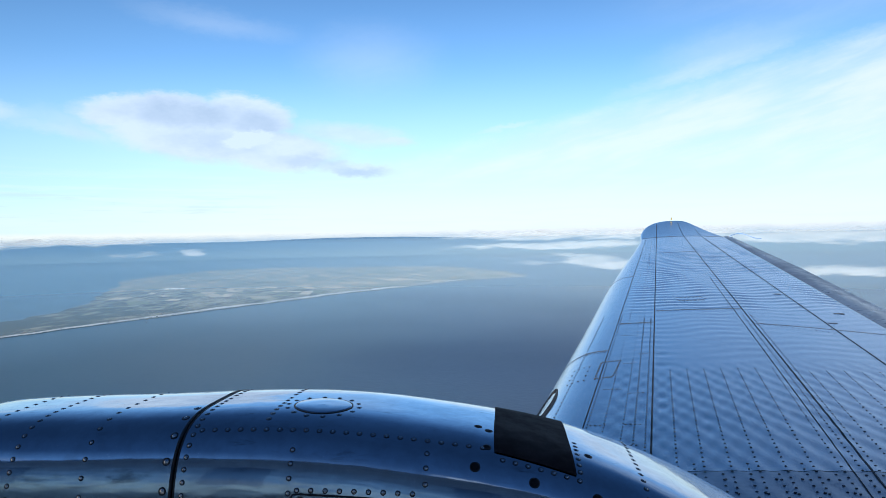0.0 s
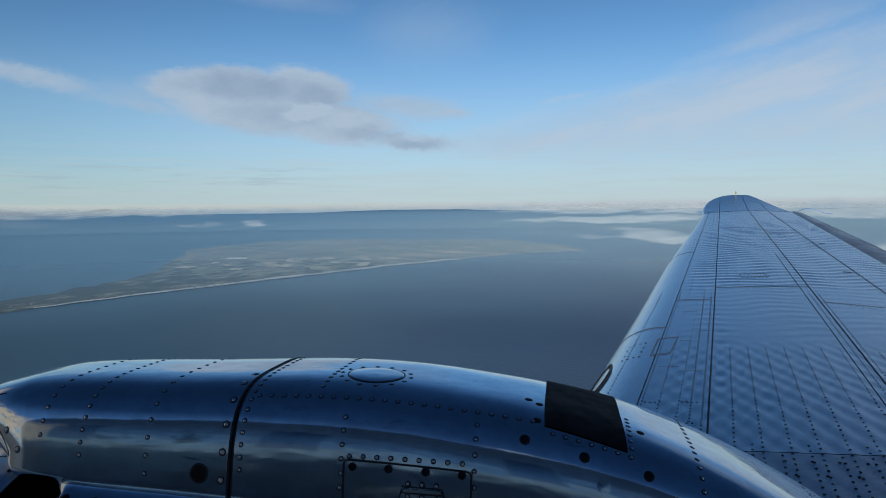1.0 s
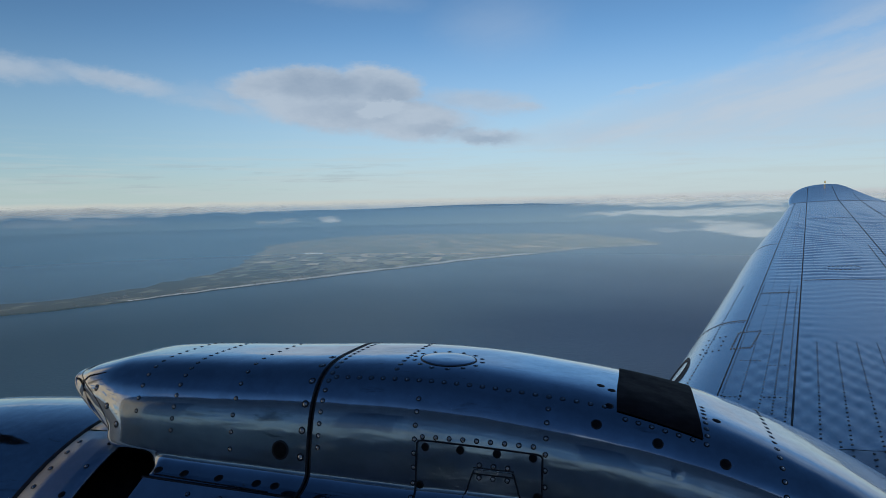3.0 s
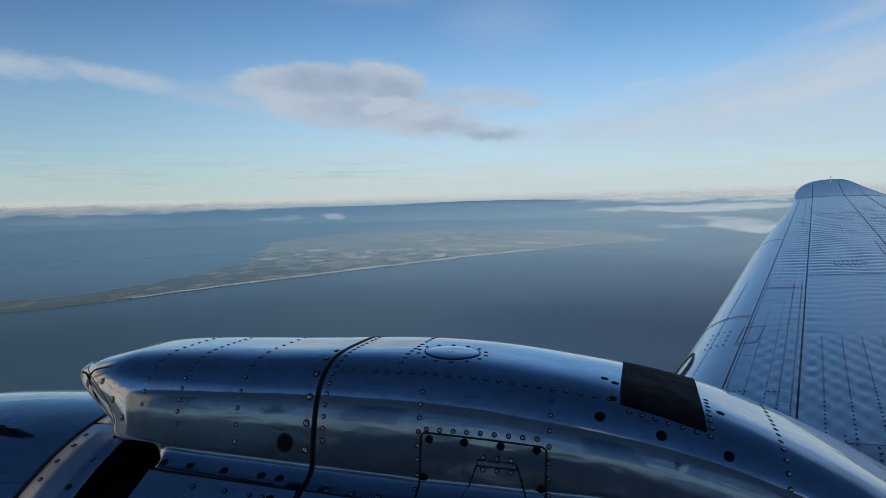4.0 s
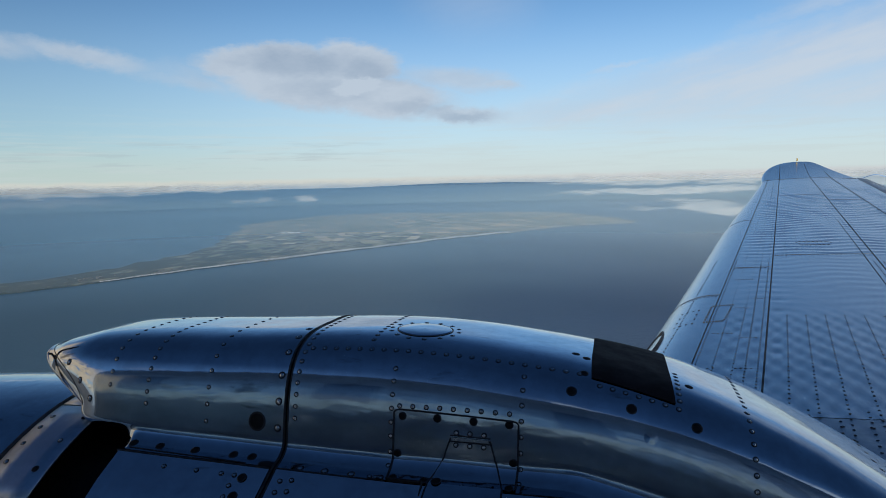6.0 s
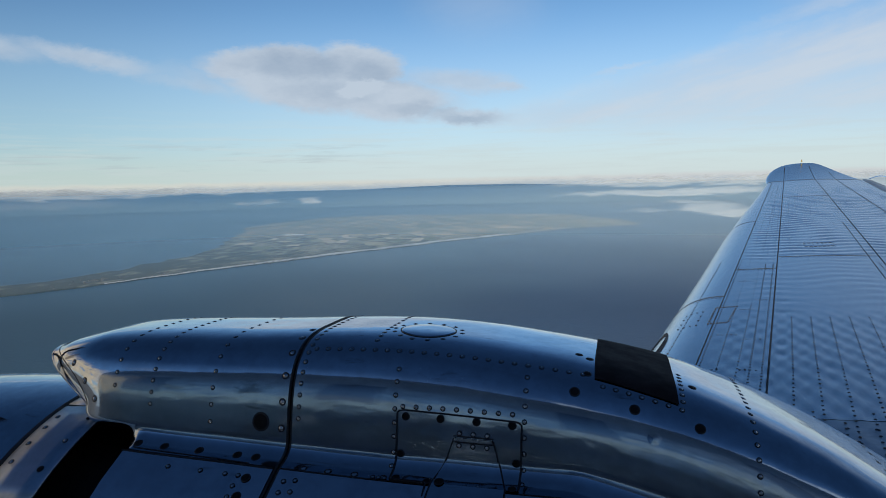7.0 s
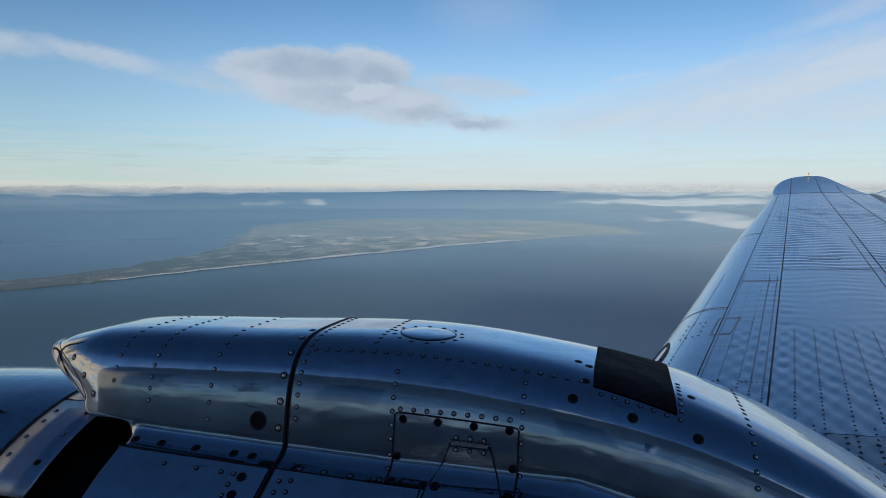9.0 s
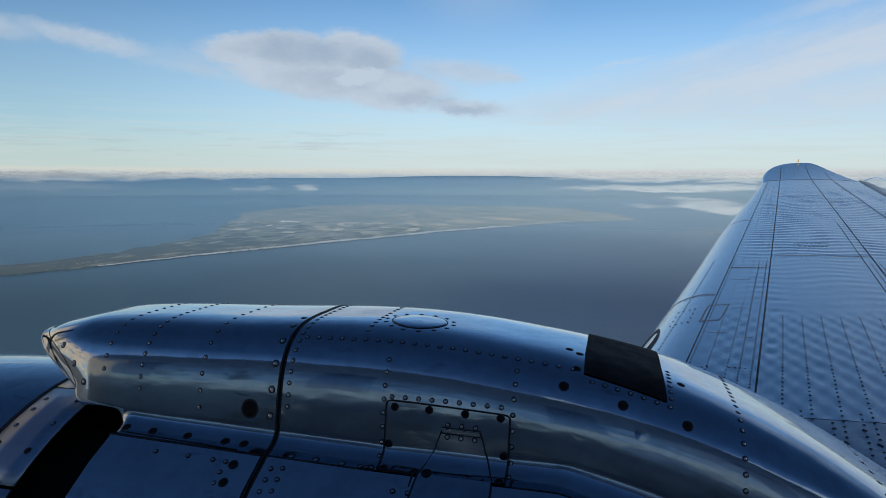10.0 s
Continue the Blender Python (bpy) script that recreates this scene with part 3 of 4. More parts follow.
def build_nacelle():
    nac = thing("engine_nacelle", "polished riveted aluminium engine nacelle with a raised intake fairing", "engine nacelle")
    half = [2 / math.pi * math.asin(f ** 1.85) for f in span(0, 0.90, 22)]
    half += [1 - 2 / math.pi * math.asin(g ** 1.85) for g in span(0.70, 0, 22)] + span(1.06, 2.0, 16)
    top_qs = [-q for q in reversed(half[1:])] + half
    low_qs = span(2.004, 3.0, 14)
    front = span(-1.45, -0.695, 64)
    rear = span(-0.686, 1.4, 110)
    v, f = sheet(lambda x, q: fairing(x, q), front, top_qs)
    piece("intake_fairing", v, f, POLISHED, nac, "polished aluminium intake fairing with rows of rivets", True)
    v, f = sheet(lambda x, q: fairing(x, q), rear, top_qs)
    piece("rear_fairing", v, f, POLISHED, nac, "polished aluminium fairing sloping down on to the wing", True)
    for side in (1, -1):
        v, f = sheet(lambda x, q: fairing(x, side * q), span(-1.075, -0.70, 20), low_qs)
        piece("front_panel", v, f, DULLED, nac, "", True)
        v, f = sheet(lambda x, q: fairing(x, side * q), rear, low_qs)
        piece("flank_panel", v, f, DULLED, nac, "", True)
    # added sheet just under the skin: shade in the gaps as black colour
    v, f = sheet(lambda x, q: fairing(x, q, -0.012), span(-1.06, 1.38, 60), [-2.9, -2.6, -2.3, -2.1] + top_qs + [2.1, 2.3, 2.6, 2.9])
    piece("gap_backing", v, f, VOID_BLACK, nac, "black backing sheet that darkens the gaps", True)

    def ring(r_fn, xs, a0=-100, a1=280, count=80):
        return sheet(lambda x, a: Vector((x, NAC_Y + r_fn(x) * math.cos(radians(a)), NAC_Z + r_fn(x) * math.sin(radians(a)))), xs, span(a0, a1, count))
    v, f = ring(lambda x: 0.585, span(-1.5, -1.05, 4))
    piece("engine_bulkhead", v, f, VOID_BLACK, nac, "", True)

    # rolled lip round the front of the intake
    def lip(t, q):
        p = fairing(-1.45, q)
        mid = Vector((p.x, NAC_Y, -0.49))
        inward = (mid - p).normalized()
        return p + Vector((-0.022, 0, 0)) * math.sin(t * math.pi / 2) + inward * 0.035 * (1 - math.cos(t * math.pi / 2))
    v, f = sheet(lip, span(0, 1, 8), [q for q in top_qs if abs(q) < 1.9])
    piece("intake_lip", v, f, POLISHED, nac, "rolled bright lip of the intake", True)
    # the shade inside the intake is put in as a black sheet
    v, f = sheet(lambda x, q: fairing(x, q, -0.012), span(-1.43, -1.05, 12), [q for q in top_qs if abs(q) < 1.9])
    piece("intake_duct", v, f, VOID_BLACK, nac, "", True)
    surface_line("lip_joint", [(-1.44 + 0.20 * max(0.0, abs(q) - 0.2) ** 1.6, q) for q in span(0.0, 0.99, 60)], 0.0009, 0.0008, SEAM_BLACK, nac)
    for pts, half in (([(x, 2.004) for x in span(-1.08, -0.70, 16)], 0.0025), ([(x, 1.90 + 0.10 * (x + 1.1) / 0.4) for x in span(-1.08, -0.76, 14)], 0.0018),
                      ([(x, 2.002) for x in span(-0.68, -0.45, 16)], 0.0020), ([(x, 2.002) for x in span(-0.19, 0.6, 30)], 0.0014),
                      ([(-0.6945, q) for q in span(-2.6, 2.6, 80)], 0.0030), ([(-0.6865, q) for q in span(-2.6, 2.6, 80)], 0.002)):
        surface_line("panel_seam", pts, half, 0.001, SEAM_BLACK, nac)

    # access panel, an arch round a hinged door
    def raised(x, q):
        k = max(0.0, min(1.0, (x + 0.446) / 0.254))
        return 0.0022 + 0.0016 * math.sin(math.pi * max(0.0, min(1.0, (q - 0.893) / 1.10))) * math.sin(math.pi * k)

    steps = span(0.972, 1.972, 200)
    runs = [0.0]
    for a, b in zip(steps, steps[1:]):
        runs.append(runs[-1] + (fairing(-0.3, b) - fairing(-0.3, a)).length)

    def down(t):
        """The q at a share t of the way down the panel's side."""
        goal = t * runs[-1]
        i = next(k for k in range(1, len(runs)) if runs[k] >= goal - 1e-9)
        return steps[i - 1] + (steps[i] - steps[i - 1]) * (goal - runs[i - 1]) / (runs[i] - runs[i - 1])

    rows = span(0.885, 0.970, 8) + [down(t) for t in span(0, 1, 26)]
    v, f = sheet(lambda q, x: fairing(x, q, raised(x, q)), rows, span(-0.446, -0.192, 26))
    panel = piece("access_panel", v, f, POLISHED, nac, "polished access panel with dark fasteners", True)

    def on_door(t, k):
        q, x0, x1 = down(min(1.0, 0.01 + 0.99 * t)) + 0.6 * max(0.0, t - 1), -0.326 - 0.036 * t, -0.247 + 0.031 * t
        x = x0 + (x1 - x0) * k
        return fairing(x, q, raised(x, q) + 0.0012)
    v, f = sheet(on_door, span(0, 1, 24) + span(1.02, 1.4, 8), span(0, 1, 14))
    door = piece("access_door", v, f, POLISHED, nac, "small polished door hinged at its top edge", True)
    edge = ([(-0.446, q) for q in span(1.972, 0.897, 60)] + [(-0.442, 0.887)] + [(x, 0.883) for x in span(-0.434, -0.204, 16)] + [(-0.196, 0.887)] + [(-0.192, q) for q in span(0.897, 1.98, 60)])
    surface_line("panel_gap", edge, 0.0019, 0.0046, SEAM_BLACK, panel)
    surface_line("panel_gap", [(x, 1.976) for x in span(-0.446, -0.372, 10)] + [(-0.362 - 0.036 * t, 2 + 0.6 * t) for t in span(0.4, 0.03, 8)] + [(-0.362 + 0.036 * t, down(1 - t)) for t in span(0.05, 1, 60)], 0.0019, 0.0046, SEAM_BLACK, panel)
    surface_line("panel_gap", [(-0.247 + 0.031 * t, down(t)) for t in span(0, 1, 60)] + [(-0.216 + 0.031 * t, 2 + 0.6 * t) for t in span(0.05, 0.4, 8)], 0.0019, 0.0046, SEAM_BLACK, panel)
    surface_line("hinge", [(x, 0.973) for x in span(-0.325, -0.249, 10)], 0.0034, 0.0075, RIVET_METAL, door)
    surface_line("hinge_gap", [(x, 0.965) for x in span(-0.327, -0.247, 10)], 0.0014, 0.0055, SEAM_BLACK, door)
    surface_line("hinge_gap", [(x, 0.980) for x in span(-0.327, -0.247, 10)], 0.0014, 0.0055, SEAM_BLACK, door)

    # black patch over the crest
    v, f = sheet(lambda x, q: fairing(x + 0.010 * q, q * (0.94 + 0.90 * (x + 0.06)), 0.0022), span(-0.060, 0.098, 14), [q for q in top_qs if abs(q) < 0.41] + [0.42])
    piece("black_patch", v, f, PATCH_BLACK, nac, "matt black rectangular patch on the crest", True)

    # round filler cap
    cap_x, cap_d = -0.433, 0.058

    def crest(x, d):
        """The q at a distance d inboard of the crest line."""
        h = (1 - min(1.0, abs(d) / (spline(WIDE, x) - 0.02)) ** ROUND) ** (1 / ROUND)
        q = 1 - 2 / math.pi * math.asin(h ** 1.85)
        return q if d >= 0 else -q

    def round_cap(r, a, lift):
        x = cap_x + r * math.cos(a)
        return fairing(x, crest(x, cap_d + 0.92 * r * math.sin(a)), lift)
    v, f = sheet(lambda k, a: round_cap((0.001, 0.030, 0.059, 0.0605, 0.062)[int(k)], a, (0.002, 0.002, 0.002, 0.0018, 0.0004)[int(k)]), [0, 1, 2, 3, 4], span(0, 2 * math.pi, 49))
    cap = piece("filler_cap", v, f, POLISHED, nac, "round polished filler cap", True)
    ring_pts = [(cap_x + 0.0635 * math.cos(a), crest(cap_x, cap_d + 0.0585 * math.sin(a))) for a in span(0, 2 * math.pi, 49)]
    surface_line("cap_gap", ring_pts, 0.0016, 0.0012, SEAM_BLACK, cap)

    # rivets and fasteners
    def rivet(x, q, mesh, parent=nac, name="rivet"):
        ob = new(name, mesh)
        ob.parent = parent
        ob.matrix_basis = frame_of(fairing(x, q, 0.0 if parent in (nac, cap) else raised(x, q) + (0.002 if parent == door else 0.0004)), fairing_normal(x, q))
        return ob
    small, big, dark, wide, hole = rivet_mesh(0.0037), rivet_mesh(0.0056), fastener_mesh(0.0085), fastener_mesh(0.0105), fastener_mesh(0.021)
    for x, q0, q1, gap, mesh in ((-1.155, -0.35, 0.93, 0.030, small), (-1.048, -0.35, 0.985, 0.026, small), (-0.887, -0.35, 0.992, 0.036, small),
                                 (-0.670, -0.40, 0.990, 0.024, small), (-0.710, 0.10, 0.992, 0.055, big), (-0.453, 0.60, 1.75, 0.027, small),
                                 (-0.525, -0.30, 0.30, 0.024, small), (-0.187, 0.52, 1.95, 0.030, small), (0.238, -0.30, 0.98, 0.028, small), (0.238, 1.05, 1.9, 0.05, small),
                                 (0.50, -0.2, 1.0, 0.045, small), (0.110, 0.03, 0.47, 0.022, small)):
        q, last = q0, None
        while q <= q1:
            p = fairing(x, q)
            if last is None or (p - last).length >= gap:
                rivet(x, q, mesh)
                last = p
            q += 0.002
    for i in range(22):
        x = -0.655 + i * 0.0274
        rivet(x, 0.424 - 0.055 * i / 21, small)
    for i in range(7):
        rivet(-0.040 + i * 0.0245, 0.468 + 0.0045 * i, small)
    for i in range(9):
        rivet(-0.436 + i * 0.0282, 0.866 - 0.0028 * i, small)
    for i in range(14):
        a = 2 * math.pi * i / 14
        rivet(cap_x + 0.079 * math.cos(a), crest(cap_x, cap_d + 0.073 * math.sin(a)), small, cap)
    for x, q in ((-1.338, 0.67), (-1.288, 0.857), (-1.236, 0.957)):
        rivet(x, q, big)
    for x in (-0.635, -0.580, -0.522, -0.461):
        rivet(x, 1.93, big)
    for x, q in ((-0.428, 0.912), (-0.355, 0.908), (-0.281, 0.905), (-0.210, 0.902), (-0.437, 1.02), (-0.434, 1.91), (-0.370, 1.92), (-0.201, 1.02), (-0.203, 1.92)):
        rivet(x, q, dark, panel, "fastener")
    v, f = sheet(lambda q, x: fairing(x, q, 0.0026), span(1.955, 1.995, 4), span(-0.485, -0.452, 5))
    plate = piece("latch_plate", v, f, DULLED, nac, "", True)
    for x in (-0.481, -0.469, -0.457):
        ob = new("rivet", small)
        ob.parent = plate
        ob.matrix_basis = frame_of(fairing(x, 1.975, 0.0028), fairing_normal(x, 1.975))
    for x, q in ((-0.345, 1.93),):
        rivet(x, q, wide, door, "fastener")
    for k, x in enumerate((-0.315, -0.287, -0.259)):
        rivet(x, 0.956, small, door)
        rivet(x, 0.987, small, door)
    for x, q in ((-0.093, 0.589), (0.020, 0.628), (0.138, 0.623)):
        rivet(x, q, wide, nac, "fastener")
    for x, q in ((-0.093, 0.075), (-0.070, 0.11), (-0.071, 0.345), (0.133, 0.145)):
        rivet(x, q, dark, nac, "fastener")
    for x in (-1.055, -0.985, -0.895, -0.800, -0.755):
        rivet(x, 1.75, wide, nac, "fastener")
    # a dark disc drawn in place of an open hole's shade
    rivet(-0.760, 0.977, hole, nac, "fastener")
    plug = disc_mesh(((0, 0.0013), (0.004, 0.0012), (0.007, 0.0007), (0.009, 0.0005), (0.013, 0.0001)), 20, (POLISHED, POLISHED), 2)
    rivet(0.055, 0.815, plug, nac, "plug")
    for x, q, mesh in ((-0.769, 2.03, small), (-0.769, 2.055, small), (-0.769, 2.08, small), (-0.800, 2.03, small), (-0.86, 2.03, small), (-0.94, 2.03, small),
                       (-0.749, 2.034, wide), (-0.749, 2.076, wide)):
        rivet(x, q, mesh, nac, "rivet" if mesh is small else "fastener")
    for i in range(12):
        rivet(-0.664, 2.03 + 0.026 * i, small)
        rivet(-0.640, 2.025 + 0.026 * i, small)
        rivet(-0.400 + 0.03 * (i % 6), 2.04 + 0.04 * (i // 6), small)
    return nac


build_nacelle()


def build_cowling():
    cowl = thing("engine_cowling", "polished round aluminium engine cowling with trailing cowl flaps", "engine cowling")
    R = [(-2.25, 0.50), (-2.20, 0.58), (-2.05, 0.635), (-1.80, 0.662), (-1.375, 0.675)]

    def ring(r_fn, xs, count=96):
        return sheet(lambda x, a: Vector((x, NAC_Y + r_fn(x) * math.cos(a), NAC_Z + r_fn(x) * math.sin(a))), xs, span(0, 2 * math.pi, count))
    v, f = ring(lambda x: spline(R, x), span(-2.25, -1.377, 40))
    piece("cowl_ring", v, f, POLISHED, cowl, "", True)
    # black inner sheet gives the cowling's shaded inside by colour
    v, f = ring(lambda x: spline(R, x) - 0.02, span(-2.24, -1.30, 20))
    piece("cowl_liner", v, f, VOID_BLACK, cowl, "", True)
    count = 14
    for i in range(count):
        a0, a1 = 2 * math.pi * i / count + 0.006, 2 * math.pi * (i + 1) / count - 0.006

        def flap(x, a, lift=0.0):
            r = 0.676 + (x + 1.37) * 0.05 + lift
            return Vector((x, NAC_Y + r * math.cos(a), NAC_Z + r * math.sin(a)))
        v, f = sheet(flap, span(-1.366, -1.22, 4), span(a0, a1, 8))
        flap_ob = piece("cowl_flap", v, f, FLAP_SKIN, cowl, "dull aluminium cowl flap", True)
        solid = flap_ob.modifiers.new("thick", "SOLIDIFY")
        solid.thickness = 0.006
    v, f = ring(lambda x: 0.6775, span(-1.379, -1.366, 2))
    piece("cowl_joint", v, f, SEAM_BLACK, cowl, "", True)
    small, dark = rivet_mesh(0.0045), fastener_mesh(0.0085)
    for i in range(count):
        for da, x, mesh, name in ((0.08, -1.345, small, "rivet"), (0.14, -1.345, small, "rivet"), (0.22, -1.345, small, "rivet"), (0.30, -1.345, small, "rivet"), (0.08, -1.25, dark, "fastener"), (0.2, -1.25, small, "rivet"), (0.32, -1.25, dark, "fastener")):
            a = 2 * math.pi * i / count + da
            if math.sin(a) < 0.2:
                continue
            ob = new(name, mesh)
            ob.parent = cowl
            r = 0.677 + (x + 1.37) * 0.05
            out = Vector((0, math.cos(a), math.sin(a)))
            ob.matrix_basis = frame_of(Vector((x, NAC_Y, NAC_Z)) + out * r, out)
    return cowl


build_cowling()


def build_fuselage():
    """The cabin side that the camera looks out of: a polished tube with window openings."""
    body = thing("fuselage", "polished aluminium aircraft fuselage with a row of cabin windows", "fuselage")
    cy, cz, r = -1.275, 0.0, 1.32
    windows = [-2.4, -1.2, 0.0, 1.2, 2.4, 3.6]

    def hull(x, a):
        k = 1.0 if x > -2.0 else math.sqrt(max(0.02, 1 - ((-2.0 - x) / 2.7) ** 2))
        c, s_ = math.cos(radians(a)), math.sin(radians(a))   # slab sides and a rounded roof
        return Vector((x, cy + r * k * math.copysign(abs(c) ** 0.66, c), cz + r * k * math.copysign(abs(s_) ** 0.66, s_)))
    v, f = sheet(hull, span(-4.67, -2.0, 30) + span(-1.8, 9.0, 45), span(-180, 180, 97))
    ob = piece("hull", v, f, HULL_SKIN, body, "", True)
    solid = ob.modifiers.new("thick", "SOLIDIFY")
    solid.thickness, solid.offset = 0.02, -1
    glass = plain("dark_window_glass", (0.27, 0.31, 0.36), 0.08, 0.7, 0.1)
    for c in windows:
        v, f = sheet(lambda x, a: hull(x, a) + Vector((0, 0.004, 0)), span(c - 0.17, c + 0.17, 4), span(-3.5, 6.5, 6))
        piece("window_pane", v, f, glass, body, "dark cabin window pane", True)
    return body


build_fuselage()


def build_propeller():
    prop = thing("propeller", "black three-bladed propeller ahead of the cowling", "propeller")
    def turned(rings, name):
        v, f = sheet(lambda k, a: Vector((-2.52 + rings[int(k)][1], NAC_Y + rings[int(k)][0] * math.cos(a), NAC_Z + rings[int(k)][0] * math.sin(a))), list(range(len(rings))), span(0, 2 * math.pi, 25))
        return piece(name, v, f, DULLED, prop, "", True)
    turned(((0.01, -0.16), (0.08, -0.15), (0.12, -0.08), (0.13, 0.06), (0.10, 0.12), (0.01, 0.3)), "hub")
    for a in (80, 200, 320):
        def blade(r, u, a=radians(a)):
            w = 0.11 * min(1.0, 0.45 + (r - 0.1) * 1.2) * math.sqrt(max(0.0, 1 - ((r - 0.1) / 1.362) ** 6))
            twist = radians(60 - 38 * r / 1.75)
            th = 0.012 * (1 - 0.6 * r / 1.75)
            c, s_ = math.cos(u), math.sin(u)
            off, ax = w * c * math.cos(twist) - th * s_ * math.sin(twist), w * c * math.sin(twist) + th * s_ * math.cos(twist)
            return Vector((-2.50 + ax, NAC_Y + r * math.cos(a) - off * math.sin(a), NAC_Z + r * math.sin(a) + off * math.cos(a)))
        v, f = sheet(blade, span(0.1, 1.46, 24), span(0, 2 * math.pi, 17))
        piece("blade", v, f, PATCH_BLACK, prop, "black propeller blade", True)


build_propeller()


# ---- sea, land and distance ----
def sea_material():
    mat, n, s = material("sea_water")
    p = place(n)
    broad = n.noise(p, 0.0016, 4, 0.5)
    split = n.add("ShaderNodeSeparateXYZ")
    n.link(p, split.inputs[0])
    # teal on one side, darker and bluer towards +x
    reach = n.ramp(n.math("ADD", split.outputs[0], n.math("MULTIPLY", n.math("SUBTRACT", broad, 0.5), 700)), -330.0, -40.0)
    n.link(n.mix(reach, (0.031, 0.070, 0.106), (0.019, 0.037, 0.088)), s["Base Color"])
    n.link(n.ramp(broad, 0.3, 0.7, 0.34, 0.42), s["Roughness"])
    s["IOR"].default_value = 1.33
    s["Specular IOR Level"].default_value = 0.5
    bump(n, n.noise(p, 0.35, 4, 0.6), 0.35, 0.6, s)
    return mat


def build_sea():
    rings = [1.0, 60, 150, 300, 600, 1000, 1600, 2400, 3200, 4000, 4800]
    v, f = sheet(lambda r, a: Vector((r * math.cos(a), r * math.sin(a), SEA_Z)), rings, span(0, 2 * math.pi, 97))
    ob = piece("water", v, f, sea_material())
    tagged(ob, "calm grey-blue open sea reaching the horizon", "sea", kind="structure")


build_sea()


def land_material():
    """Woods and rough ground, paler where the land opens out."""
    mat, n, s = material("coastal_land")
    drawn = n.add("ShaderNodeMapping")
    drawn.inputs["Scale"].default_value = (1, 0.4, 1)
    n.link(place(n), drawn.inputs[0])
    p = drawn.outputs[0]
    split = n.add("ShaderNodeSeparateXYZ")
    n.link(place(n), split.inputs[0])
    woods = n.noise(p, 0.035, 8, 0.72)
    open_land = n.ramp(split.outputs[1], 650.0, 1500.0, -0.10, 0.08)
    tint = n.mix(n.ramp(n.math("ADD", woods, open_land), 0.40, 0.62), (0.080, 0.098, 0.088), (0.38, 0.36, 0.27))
    n.link(tint, s["Base Color"])
    s["Roughness"].default_value = 0.95
    bump(n, woods, 0.5, 6.0, s)
    return mat


def field_material():
    mat, n, s = material("farm_fields")
    one = n.add("ShaderNodeNewGeometry").outputs["Random Per Island"]
    tone = n.mix(n.ramp(one, 0.15, 0.85), (0.20, 0.225, 0.14), (0.74, 0.62, 0.44))
    n.link(n.mix(n.ramp(n.noise(place(n), 0.08, 5, 0.6), 0.35, 0.65), tone, n.mix(0.35, tone, (0.2, 0.2, 0.15))), s["Base Color"])
    s["Roughness"].default_value = 0.95
    return mat


NEAR_SHORE = [(-700, 400), (-640, 490), (-612, 544), (-598, 572), (-577, 619), (-561, 662), (-551, 708), (-531, 760), (-505, 824), (-477, 883), (-436, 991), (-380, 1110), (-320, 1257), (-235, 1404), (-136, 1600), (-36, 1699), (34, 1740)]
FAR_SHORE = [(34, 1790), (-11, 1995), (-118, 2232), (-206, 2428), (-416, 2500), (-619, 2480), (-860, 2540), (-1060, 2400), (-1090, 2000), (-1050, 1736), (-960, 1600), (-905, 1470), (-770, 1195), (-700, 1031), (-668, 887), (-650, 738), (-660, 657), (-705, 590), (-790, 470)]


def shore_line(points, step, rough):
    out = []
    for (x1, y1), (x2, y2) in zip(points, points[1:]):
        count = max(2, int(math.hypot(x2 - x1, y2 - y1) / step))
        for i in range(count):
            t = i / count
            x, y = x1 + (x2 - x1) * t, y1 + (y2 - y1) * t
            out.append((x + rough * noise.noise((x * 0.02, y * 0.02, 0)), y + rough * noise.noise((x * 0.02, y * 0.02, 7))))
    return out + [points[-1]]


